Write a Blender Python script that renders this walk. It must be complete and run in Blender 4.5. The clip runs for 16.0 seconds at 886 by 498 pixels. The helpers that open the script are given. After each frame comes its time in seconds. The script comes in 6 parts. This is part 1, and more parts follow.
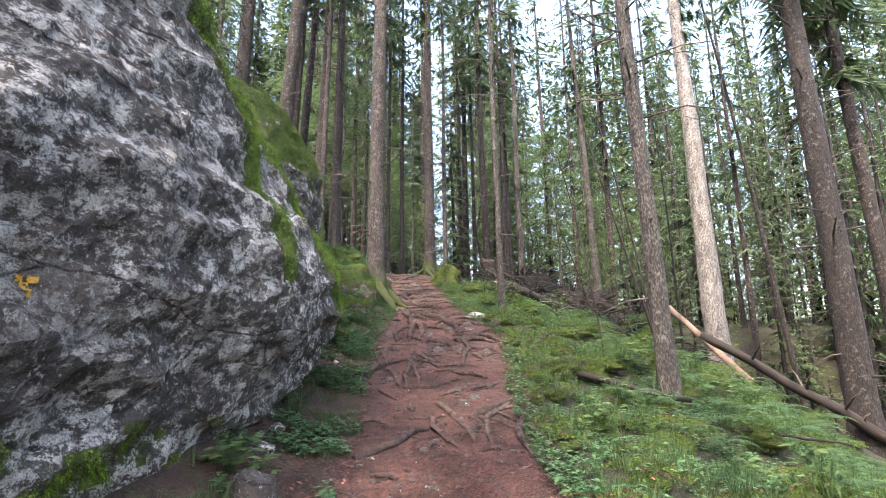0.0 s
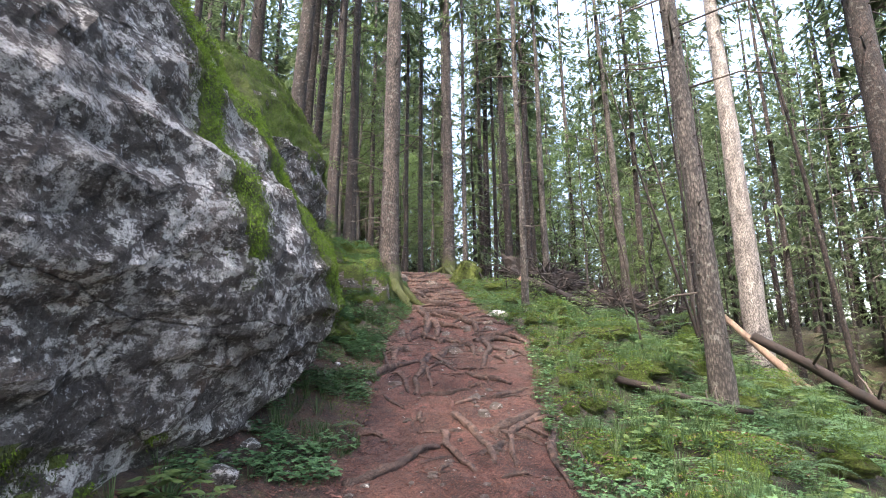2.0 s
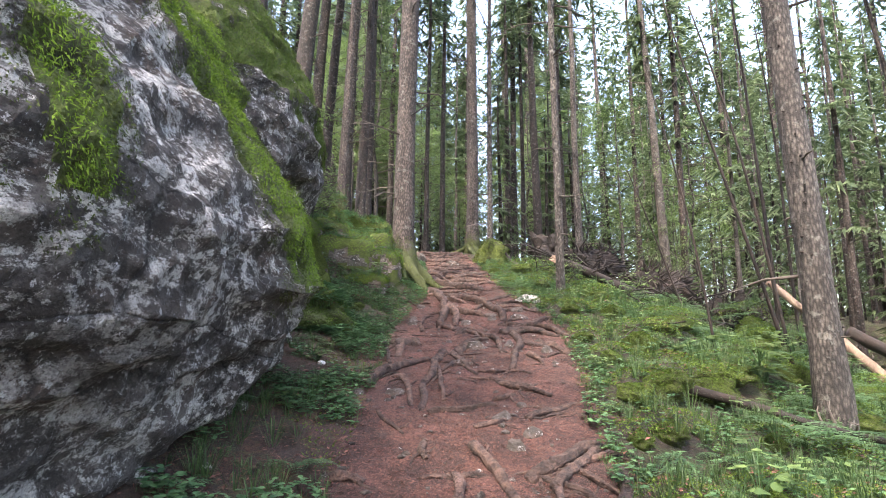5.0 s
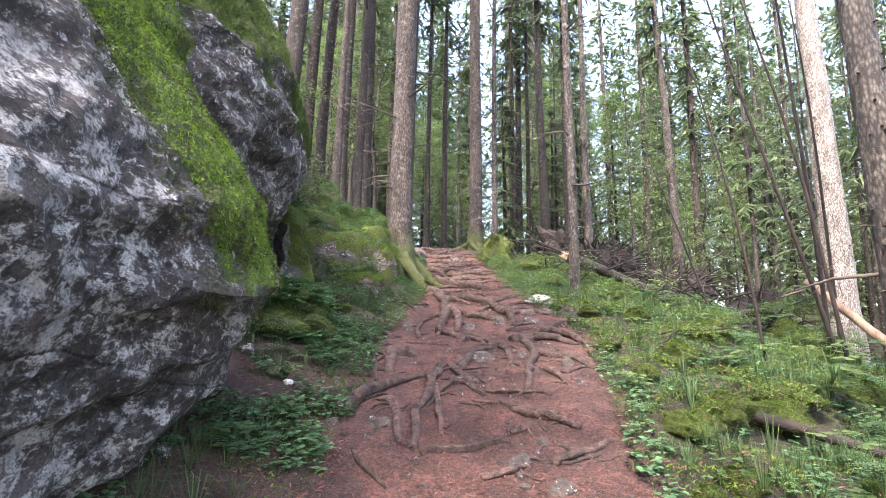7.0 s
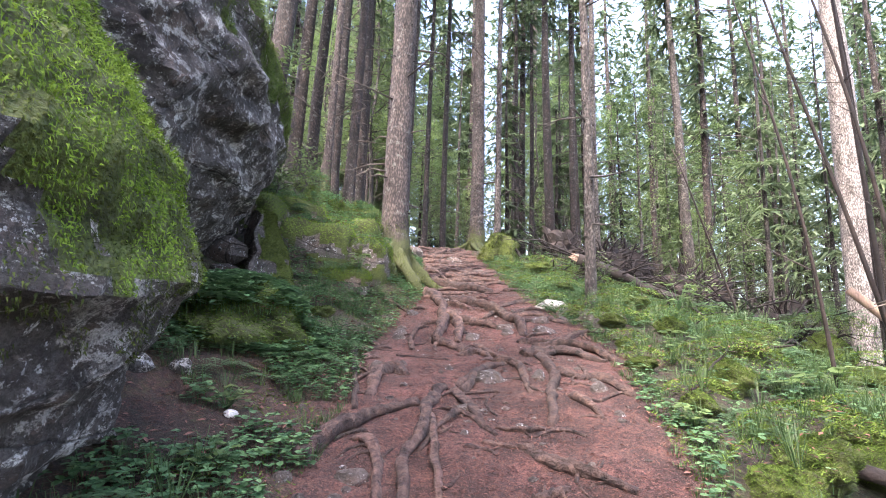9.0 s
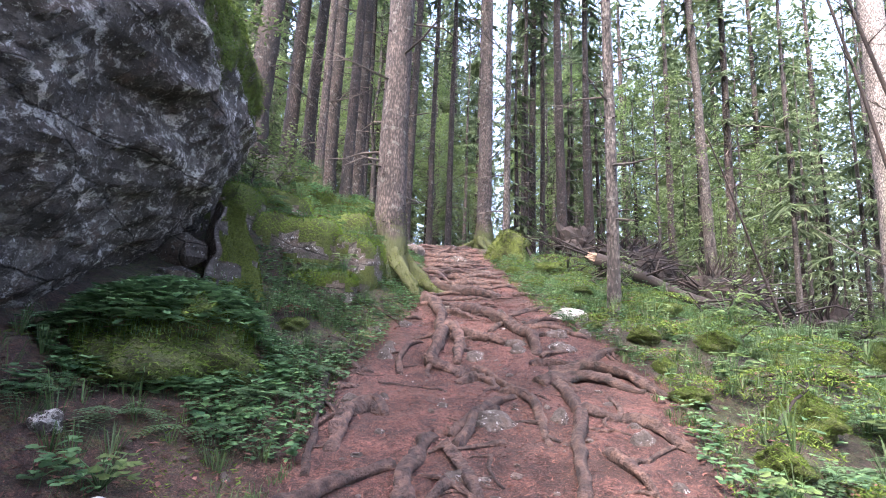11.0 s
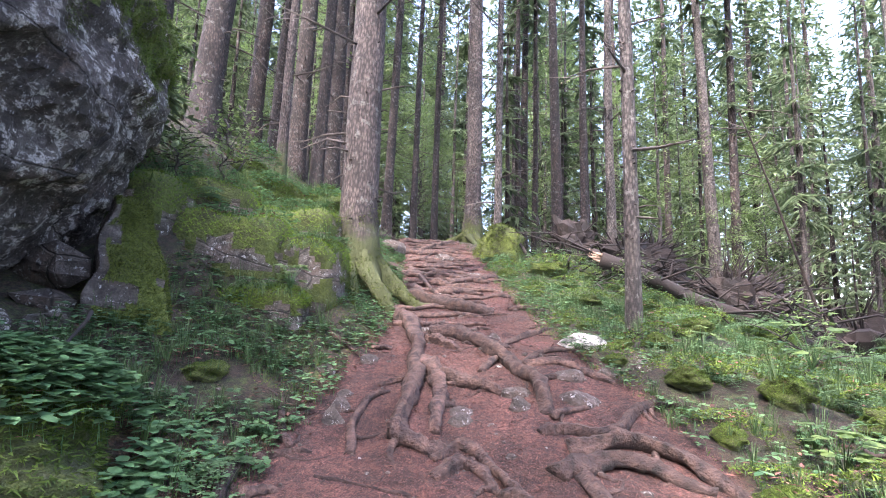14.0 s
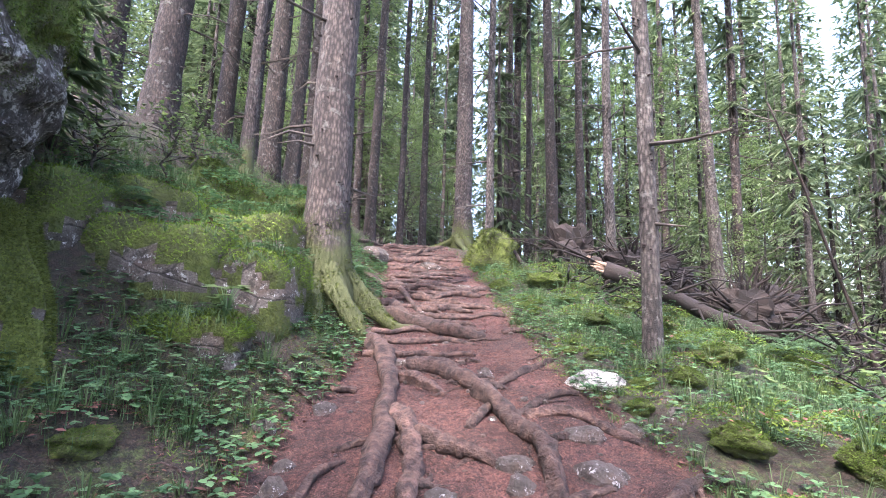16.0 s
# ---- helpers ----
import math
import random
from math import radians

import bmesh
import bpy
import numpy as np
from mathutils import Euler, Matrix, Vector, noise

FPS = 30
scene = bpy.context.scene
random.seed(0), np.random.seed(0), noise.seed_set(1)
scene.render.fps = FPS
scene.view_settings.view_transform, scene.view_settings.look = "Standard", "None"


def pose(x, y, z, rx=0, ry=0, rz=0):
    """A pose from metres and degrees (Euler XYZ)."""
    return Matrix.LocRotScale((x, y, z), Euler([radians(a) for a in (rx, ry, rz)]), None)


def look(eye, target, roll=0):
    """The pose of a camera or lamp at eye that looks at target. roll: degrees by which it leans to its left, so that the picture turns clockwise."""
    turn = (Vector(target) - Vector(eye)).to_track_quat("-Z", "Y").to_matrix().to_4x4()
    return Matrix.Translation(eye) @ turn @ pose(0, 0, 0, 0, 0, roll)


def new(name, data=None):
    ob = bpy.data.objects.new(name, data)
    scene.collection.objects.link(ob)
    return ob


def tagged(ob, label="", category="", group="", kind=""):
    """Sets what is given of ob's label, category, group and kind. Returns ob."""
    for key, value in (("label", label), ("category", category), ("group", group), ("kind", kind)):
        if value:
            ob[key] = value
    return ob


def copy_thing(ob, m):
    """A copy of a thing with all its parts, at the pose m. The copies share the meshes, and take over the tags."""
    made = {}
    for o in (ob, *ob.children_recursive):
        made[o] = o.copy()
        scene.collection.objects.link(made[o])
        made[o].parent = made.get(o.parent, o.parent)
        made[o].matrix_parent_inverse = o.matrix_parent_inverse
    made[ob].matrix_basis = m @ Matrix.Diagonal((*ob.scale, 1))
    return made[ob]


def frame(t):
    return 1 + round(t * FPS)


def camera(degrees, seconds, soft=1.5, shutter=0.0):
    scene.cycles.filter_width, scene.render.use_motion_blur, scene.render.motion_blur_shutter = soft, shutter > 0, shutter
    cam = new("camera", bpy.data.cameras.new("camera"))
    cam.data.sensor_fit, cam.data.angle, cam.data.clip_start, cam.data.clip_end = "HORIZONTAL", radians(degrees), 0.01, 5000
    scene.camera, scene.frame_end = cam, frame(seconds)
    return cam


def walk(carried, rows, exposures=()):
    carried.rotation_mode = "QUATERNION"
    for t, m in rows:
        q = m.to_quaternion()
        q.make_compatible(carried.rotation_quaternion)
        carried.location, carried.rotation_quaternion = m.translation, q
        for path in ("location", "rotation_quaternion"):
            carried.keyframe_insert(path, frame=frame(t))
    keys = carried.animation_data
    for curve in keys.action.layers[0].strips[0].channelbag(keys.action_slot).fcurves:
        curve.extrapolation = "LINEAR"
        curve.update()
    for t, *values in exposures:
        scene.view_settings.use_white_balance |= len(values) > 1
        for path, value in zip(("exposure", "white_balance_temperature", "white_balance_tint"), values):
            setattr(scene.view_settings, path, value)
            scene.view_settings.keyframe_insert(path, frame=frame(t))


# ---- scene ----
cam = camera(81.3, 16.0, soft=1.0)
PATH = [
    (0, (0.12, -0.068, 2.106), (0.196, 1.886, 2.525), -0.9),
    (0.5, (0.149, 0.189, 2.083), (0.2, 2.14, 2.521), -1.0),
    (1, (0.189, 0.441, 2.08), (0.209, 2.391, 2.524), -0.7),
    (1.5, (0.213, 0.704, 2.099), (0.212, 2.656, 2.533), -0.3),
    (2, (0.221, 0.982, 2.096), (0.214, 2.935, 2.526), -0.5),
    (2.5, (0.217, 1.302, 2.114), (0.209, 3.257, 2.536), -0.7),
    (3, (0.233, 1.609, 2.14), (0.213, 3.566, 2.553), -0.6),
    (3.5, (0.262, 1.89, 2.16), (0.221, 3.848, 2.563), -0.3),
    (4, (0.299, 2.166, 2.203), (0.224, 4.127, 2.587), 0.3),
    (6.5, (0.235, 3.518, 2.388), (0.124, 5.483, 2.746), 0.6),
    (7, (0.253, 3.786, 2.422), (0.142, 5.75, 2.778), 0.7),
    (7.5, (0.257, 4.043, 2.447), (0.151, 6.008, 2.807), 0.9),
    (8, (0.233, 4.322, 2.465), (0.132, 6.285, 2.833), 1.2),
    (8.5, (0.196, 4.608, 2.495), (0.098, 6.572, 2.864), 1.6),
    (9, (0.167, 4.874, 2.531), (0.065, 6.838, 2.896), 1.8),
    (11.5, (0.239, 6.173, 2.833), (0.1, 8.138, 3.183), 2.0),
    (12, (0.218, 6.404, 2.919), (0.087, 8.37, 3.264), 1.8),
    (12.5, (0.199, 6.631, 3.002), (0.079, 8.598, 3.341), 1.7),
    (13, (0.195, 6.848, 3.064), (0.087, 8.817, 3.399), 1.7),
    (13.5, (0.219, 7.085, 3.127), (0.117, 9.055, 3.454), 1.7),
    (14, (0.234, 7.303, 3.212), (0.144, 9.278, 3.517), 1.8),
    (14.5, (0.245, 7.541, 3.27), (0.167, 9.517, 3.566), 1.8),
    (15, (0.251, 7.789, 3.342), (0.182, 9.766, 3.632), 1.7),
    (15.5, (0.259, 8.025, 3.412), (0.198, 10.002, 3.708), 1.7),
    (16, (0.282, 8.261, 3.463), (0.225, 10.235, 3.778), 1.7),
]
walk(cam, [(t, look(eye, target, roll)) for t, eye, target, roll in PATH], exposures=[(0, 3.23, 7000, 15), (4, 3.3, 7100, 15), (8, 3.68, 6850, 20), (16, 3.7, 6350, 24)])

# ---- light ----
SUN_AZ, SUN_EL = 244.0, 54.0   # degrees: the sun stands behind the walker, over the boulders
world = bpy.data.worlds.new("sky")
scene.world = world
world.use_nodes = True
_nt = world.node_tree
_sky = _nt.nodes.new("ShaderNodeTexSky")
_sky.sky_type, _sky.sun_disc = "NISHITA", False
_sky.sun_elevation, _sky.sun_rotation = radians(SUN_EL), radians(90 - SUN_AZ)
_sky.dust_density, _sky.air_density = 3.0, 1.0
_nt.links.new(_sky.outputs[0], _nt.nodes["Background"].inputs[0])
_nt.nodes["Background"].inputs[1].default_value = 0.15
_sun = new("sun", bpy.data.lights.new("sun", "SUN"))
_sun.data.energy, _sun.data.angle, _sun.data.color = 1.05, radians(0.8), (1.0, 0.95, 0.86)
_s = Vector((math.cos(radians(SUN_AZ)) * 1.0, math.sin(radians(SUN_AZ)), 0)) * math.cos(radians(SUN_EL)) + Vector((0, 0, math.sin(radians(SUN_EL))))
_sun.matrix_world = look(_s * 60, (0, 0, 0))

# ---- materials ----
def nodes_of(name):
    m = bpy.data.materials.new(name)
    m.use_nodes = True
    nt = m.node_tree
    return m, nt, nt.nodes["Principled BSDF"]


def add(nt, kind, **inputs):
    n = nt.nodes.new(kind)
    for key, value in inputs.items():
        n.inputs[key.replace("_", " ")].default_value = value
    return n


def ramp(nt, source, stops):
    r = nt.nodes.new("ShaderNodeValToRGB")
    while len(r.color_ramp.elements) < len(stops):
        r.color_ramp.elements.new(0.5)
    for e, (p, c) in zip(r.color_ramp.elements, stops):
        e.position, e.color = p, ((c, c, c, 1) if isinstance(c, (int, float)) else (*c, 1))
    nt.links.new(source, r.inputs[0])
    return r.outputs[0]


def blend(nt, fac, a, b, mode="MIX"):
    m = nt.nodes.new("ShaderNodeMix")
    m.data_type, m.blend_type = "RGBA", mode
    for sock, v in ((m.inputs[0], fac), (m.inputs[6], a), (m.inputs[7], b)):
        if isinstance(v, (int, float)):
            sock.default_value = v
        elif isinstance(v, tuple):
            sock.default_value = (*v, 1)
        else:
            nt.links.new(v, sock)
    return m.outputs[2]


def coords(nt, scale=(1, 1, 1)):
    c, m = nt.nodes.new("ShaderNodeTexCoord"), nt.nodes.new("ShaderNodeMapping")
    m.inputs["Scale"].default_value = scale
    nt.links.new(c.outputs["Object"], m.inputs[0])
    return m.outputs[0]


def noisy(nt, where, scale, detail=4.0, rough=0.6, dist=0.0):
    n = add(nt, "ShaderNodeTexNoise", Scale=scale, Detail=detail, Roughness=rough, Distortion=dist)
    nt.links.new(where, n.inputs["Vector"])
    return n.outputs["Fac"]


def bump(nt, bsdf, height, strength, distance):
    b = add(nt, "ShaderNodeBump", Strength=strength, Distance=distance)
    nt.links.new(height, b.inputs["Height"])
    nt.links.new(b.outputs[0], bsdf.inputs["Normal"])


def plain(name, dark, light, scale, rough=0.85, grain=40.0, depth=0.01, stretch=(1, 1, 1), vary=0.25, translucent=0.0):
    """Two colours in patches and in grain, with relief; each object a little lighter or darker."""
    m, nt, p = nodes_of(name)
    w = coords(nt, stretch)
    coarse, fine = noisy(nt, w, scale), noisy(nt, w, grain, 3.0)
    c = blend(nt, ramp(nt, coarse, ((0.35, 0.0), (0.68, 1.0))), dark, light)
    c = blend(nt, 0.55, c, ramp(nt, fine, ((0.3, 0.25), (0.7, 1.0))), "MULTIPLY")
    info = nt.nodes.new("ShaderNodeObjectInfo")
    c = blend(nt, 1.0, c, ramp(nt, info.outputs["Random"], ((0.0, 1 - vary), (1.0, 1 + vary))), "MULTIPLY")
    nt.links.new(c, p.inputs["Base Color"])
    p.inputs["Roughness"].default_value = rough
    bump(nt, p, fine, 0.7, depth)
    return m


def leafy(name, dark, light, rough=0.5, through_it=0.35, hue=0.0):
    """Leaves and needles: every piece with a tint of its own, light shining through."""
    m, nt, p = nodes_of(name)
    geo, info = nt.nodes.new("ShaderNodeNewGeometry"), nt.nodes.new("ShaderNodeObjectInfo")
    c = ramp(nt, geo.outputs["Random Per Island"], ((0.0, dark), (1.0, light)))
    c = blend(nt, 1.0, c, ramp(nt, info.outputs["Random"], ((0.0, 0.75), (1.0, 1.2))), "MULTIPLY")
    nt.links.new(c, p.inputs["Base Color"])
    p.inputs["Roughness"].default_value = rough
    p.inputs["Specular IOR Level"].default_value = 0.3
    t, mix = nt.nodes.new("ShaderNodeBsdfTranslucent"), nt.nodes.new("ShaderNodeMixShader")
    nt.links.new(c, t.inputs[0])
    mix.inputs[0].default_value = through_it
    nt.links.new(p.outputs[0], mix.inputs[1])
    nt.links.new(t.outputs[0], mix.inputs[2])
    nt.links.new(mix.outputs[0], nt.nodes["Material Output"].inputs[0])
    return m


def rock_material(name, lichen=0.5, tone=1.0, moist=0.53, far_stain=0.0):
    """Layered grey rock: crisp white lichen crusts broken up at several sizes, black stains, brown weathering, thin cracks."""
    m, nt, p = nodes_of(name)
    w, beds = coords(nt), coords(nt, (1.0, 0.8, 1.35))
    big, mid = noisy(nt, beds, 1.1, 5.0, 0.6, 0.4), noisy(nt, beds, 3.0, 8.0, 0.7, 0.3)
    crust, stain = noisy(nt, beds, 8.0, 12.0, 0.8, 0.12), noisy(nt, beds, 3.4, 12.0, 0.78, 0.2)
    speck, fine = noisy(nt, w, 38.0, 6.0, 0.8), noisy(nt, w, 75.0, 4.0, 0.75)
    c = blend(nt, ramp(nt, mid, ((0.40, 0.0), (0.60, 1.0))), (0.045 * tone, 0.035 * tone, 0.030 * tone), (0.17 * tone, 0.150 * tone, 0.135 * tone))
    c = blend(nt, ramp(nt, noisy(nt, w, 2.0, 6.0), ((0.52, 0.0), (0.62, 0.6))), c, (0.14 * tone, 0.092 * tone, 0.068 * tone))
    pale = blend(nt, 1.0, ramp(nt, crust, ((lichen, 0.0), (lichen + 0.018, 1.0))), ramp(nt, big, ((0.36, 0.25), (0.50, 1.0))), "MULTIPLY")
    pale = blend(nt, 1.0, pale, ramp(nt, speck, ((0.38, 0.15), (0.47, 1.0))), "MULTIPLY")
    c = blend(nt, pale, c, ramp(nt, noisy(nt, w, 6.0, 3.0), ((0.35, (0.47 * tone, 0.455 * tone, 0.43 * tone)), (0.65, (0.90 * tone, 0.865 * tone, 0.81 * tone)))))
    if far_stain:  # the black stain pattern spreads wider towards the far end of the rock
        sep, grow, sum_ = nt.nodes.new("ShaderNodeSeparateXYZ"), nt.nodes.new("ShaderNodeMapRange"), nt.nodes.new("ShaderNodeMath")
        nt.links.new(w, sep.inputs[0])
        nt.links.new(sep.outputs[1], grow.inputs[0])
        for k, v in ((1, 4.6), (2, 6.0), (3, 0.0), (4, far_stain)):
            grow.inputs[k].default_value = v
        nt.links.new(grow.outputs[0], sum_.inputs[0])
        nt.links.new(stain, sum_.inputs[1])
        stain = sum_.outputs[0]
    c = blend(nt, ramp(nt, stain, ((moist, 0.0), (moist + 0.03, 0.88))), c, (0.034, 0.027, 0.023))
    c = blend(nt, ramp(nt, noisy(nt, w, 21.0, 7.0, 0.8), ((0.585, 0.0), (0.605, 0.9))), c, (0.58 * tone, 0.58 * tone, 0.57 * tone))
    c = blend(nt, ramp(nt, speck, ((0.56, 0.0), (0.62, 0.7))), c, (0.03, 0.026, 0.024))
    c = blend(nt, 0.6, c, ramp(nt, fine, ((0.34, 0.25), (0.60, 1.25))), "MULTIPLY")
    v = add(nt, "ShaderNodeTexVoronoi", Scale=0.9)
    v.feature = "DISTANCE_TO_EDGE"
    wob = blend(nt, 0.22, coords(nt, (1.0, 0.5, 1.6)), add_colour(nt, w), "ADD")
    nt.links.new(wob, v.inputs["Vector"])
    crack = ramp(nt, v.outputs["Distance"], ((0.0, 0.0), (0.014, 1.0)))
    c = blend(nt, 0.7, c, crack, "MULTIPLY")
    nt.links.new(c, p.inputs["Base Color"])
    p.inputs["Roughness"].default_value = 0.88
    h = blend(nt, 0.4, blend(nt, 0.5, mid, crust), blend(nt, 0.4, fine, crack))
    bump(nt, p, h, 1.0, 0.12)
    return m


def add_colour(nt, where):
    n = add(nt, "ShaderNodeTexNoise", Scale=2.2, Detail=5.0)
    nt.links.new(where, n.inputs["Vector"])
    return n.outputs["Color"]


def bark_material(name, dark, light, moss_height=0.0):
    m, nt, p = nodes_of(name)
    w, tall = coords(nt), coords(nt, (1.0, 1.0, 0.35))
    v = add(nt, "ShaderNodeTexVoronoi", Scale=38.0)
    nt.links.new(tall, v.inputs["Vector"])
    coarse, fine = noisy(nt, tall, 5.0, 5.0), noisy(nt, w, 70.0, 3.0)
    c = blend(nt, ramp(nt, coarse, ((0.35, 0.0), (0.65, 1.0))), dark, light)
    c = blend(nt, 0.95, c, ramp(nt, v.outputs["Distance"], ((0.0, 1.35), (0.65, 0.2))), "MULTIPLY")
    c = blend(nt, ramp(nt, noisy(nt, w, 9.0, 5.0, 0.7), ((0.56, 0.0), (0.66, 0.45))), c, (0.18, 0.18, 0.165))
    info = nt.nodes.new("ShaderNodeObjectInfo")
    c = blend(nt, 1.0, c, ramp(nt, info.outputs["Random"], ((0.0, 0.75), (1.0, 1.2))), "MULTIPLY")
    if moss_height:
        sep = nt.nodes.new("ShaderNodeSeparateXYZ")
        nt.links.new(w, sep.inputs[0])
        mix = nt.nodes.new("ShaderNodeMath")
        mix.operation = "MULTIPLY_ADD"
        mix.inputs[1].default_value = 0.55 / moss_height
        nt.links.new(sep.outputs[2], mix.inputs[0])
        nt.links.new(noisy(nt, w, 5.0, 6.0, 0.7), mix.inputs[2])
        c = blend(nt, ramp(nt, mix.outputs[0], ((0.78, 1.0), (0.95, 0.0))), c, (0.036, 0.044, 0.012))
    nt.links.new(c, p.inputs["Base Color"])
    p.inputs["Roughness"].default_value = 0.9
    bump(nt, p, blend(nt, 0.5, v.outputs["Distance"], fine), 0.9, 0.02)
    return m


def ground_material():
    """Forest soil: red-brown needle litter on the trodden trail, moss and dark humus beside it."""
    m, nt, p = nodes_of("forest_soil")
    w = coords(nt)
    a = nt.nodes.new("ShaderNodeAttribute")
    a.attribute_name = "trail"
    big, mid, fine = noisy(nt, w, 1.6, 5.0), noisy(nt, w, 9.0, 6.0, 0.7), noisy(nt, w, 90.0, 3.0, 0.7)
    litter = blend(nt, ramp(nt, big, ((0.38, 0.0), (0.62, 1.0))), (0.050, 0.0185, 0.014), (0.13, 0.054, 0.043))
    litter = blend(nt, ramp(nt, mid, ((0.47, 0.0), (0.62, 0.75))), litter, (0.065, 0.031, 0.025))
    litter = blend(nt, 0.8, litter, ramp(nt, noisy(nt, w, 32.0, 5.0, 0.8), ((0.40, 0.18), (0.60, 1.4))), "MULTIPLY")
    litter = blend(nt, 0.7, litter, ramp(nt, noisy(nt, w, 3.2, 6.0, 0.7), ((0.40, 0.55), (0.60, 1.3))), "MULTIPLY")
    litter = blend(nt, ramp(nt, noisy(nt, w, 160.0, 2.0), ((0.58, 0.0), (0.68, 0.7))), litter, (0.24, 0.13, 0.095))
    moss = blend(nt, ramp(nt, big, ((0.4, 0.0), (0.6, 1.0))), (0.02, 0.022, 0.009), (0.05, 0.068, 0.017))
    moss = blend(nt, ramp(nt, mid, ((0.44, 0.0), (0.56, 0.95))), moss, (0.042, 0.025, 0.018))
    moss = blend(nt, 0.9, moss, ramp(nt, noisy(nt, w, 26.0, 5.0, 0.75), ((0.38, 0.2), (0.6, 1.5))), "MULTIPLY")
    edge = nt.nodes.new("ShaderNodeMath")
    edge.operation = "MULTIPLY_ADD"
    edge.inputs[1].default_value = 0.55
    nt.links.new(noisy(nt, w, 5.0, 6.0, 0.7), edge.inputs[0])
    nt.links.new(a.outputs["Fac"], edge.inputs[2])
    c = blend(nt, ramp(nt, edge.outputs[0], ((0.62, 0.0), (0.85, 1.0))), moss, litter)
    c = blend(nt, 0.8, c, ramp(nt, fine, ((0.36, 0.25), (0.62, 1.25))), "MULTIPLY")
    nt.links.new(c, p.inputs["Base Color"])
    p.inputs["Roughness"].default_value = 0.92
    bump(nt, p, blend(nt, 0.5, mid, fine), 1.0, 0.06)
    return m


SOIL = ground_material()
ROCK = rock_material("lichen_rock", 0.49, 0.84, 0.505, 0.035)
ROCK_DARK = rock_material("dark_rock", 0.525, 0.8, 0.495)
STONE = rock_material("trail_stone", 0.62, 0.85, 0.56)
BARK = bark_material("spruce_bark", (0.016, 0.011, 0.009), (0.058, 0.040, 0.033))
BARK_GREY = bark_material("grey_bark", (0.032, 0.026, 0.023), (0.098, 0.084, 0.074))
# spruce bark made paler: the sunlight on the massive trunk is in its colour
BARK_SUNLIT = bark_material("sunlit_bark", (0.16, 0.14, 0.125), (0.36, 0.325, 0.295))
BARK_FOOT = bark_material("mossy_bark", (0.034, 0.025, 0.022), (0.108, 0.083, 0.073), 1.05)
ROOT = plain("root_bark", (0.015, 0.009, 0.0075), (0.115, 0.067, 0.053), 14.0, 0.92, 55.0, 0.05, vary=0.35)
TWIG = plain("dead_twig", (0.035, 0.028, 0.024), (0.11, 0.09, 0.075), 6.0, 0.9, 80.0, 0.003)
DEADWOOD = plain("dead_wood", (0.009, 0.006, 0.005), (0.028, 0.018, 0.014), 3.0, 0.9, 50.0, 0.01)
RAWWOOD = plain("split_wood", (0.13, 0.085, 0.06), (0.30, 0.21, 0.15), 6.0, 0.8, 60.0, 0.006, stretch=(1, 1, 0.2))
MOSS = leafy("moss", (0.032, 0.06, 0.011), (0.13, 0.195, 0.034), 0.9, 0.3)
MOSS_BRIGHT = leafy("bright_moss", (0.055, 0.10, 0.012), (0.18, 0.28, 0.03), 0.9, 0.3)
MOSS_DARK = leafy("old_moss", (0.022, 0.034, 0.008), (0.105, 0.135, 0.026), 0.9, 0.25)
MOSS_BASE = plain("moss_cushion", (0.036, 0.042, 0.013), (0.10, 0.135, 0.022), 5.0, 0.95, 42.0, 0.06)
NEEDLE = leafy("spruce_needles", (0.045, 0.075, 0.038), (0.15, 0.20, 0.10), 0.55, 0.45)
FRESH = leafy("broad_leaves", (0.06, 0.105, 0.036), (0.16, 0.235, 0.08), 0.45, 0.45)
HERB = leafy("herb_leaves", (0.03, 0.08, 0.036), (0.115, 0.215, 0.092), 0.5, 0.35)
FERN = leafy("fern_fronds", (0.04, 0.09, 0.042), (0.13, 0.22, 0.105), 0.5, 0.45)
GRASS = leafy("grass_blades", (0.03, 0.065, 0.024), (0.10, 0.16, 0.06), 0.5, 0.4)
LITTER = leafy("needle_litter", (0.035, 0.012, 0.009), (0.24, 0.115, 0.088), 0.85, 0.0)
# whiter stone for one slab: its patch of sun is put into the colour
STONE_SUNLIT = rock_material("sunlit_stone", 0.42, 0.85, 0.6)
WHITE = plain("chalky_white", (0.36, 0.35, 0.34), (0.62, 0.61, 0.6), 9.0, 0.7, 60.0, 0.004, vary=0.05)
YELLOW = plain("yellow_paint", (0.36, 0.17, 0.012), (0.55, 0.30, 0.02), 14.0, 0.6, 60.0, 0.004, vary=0.02)

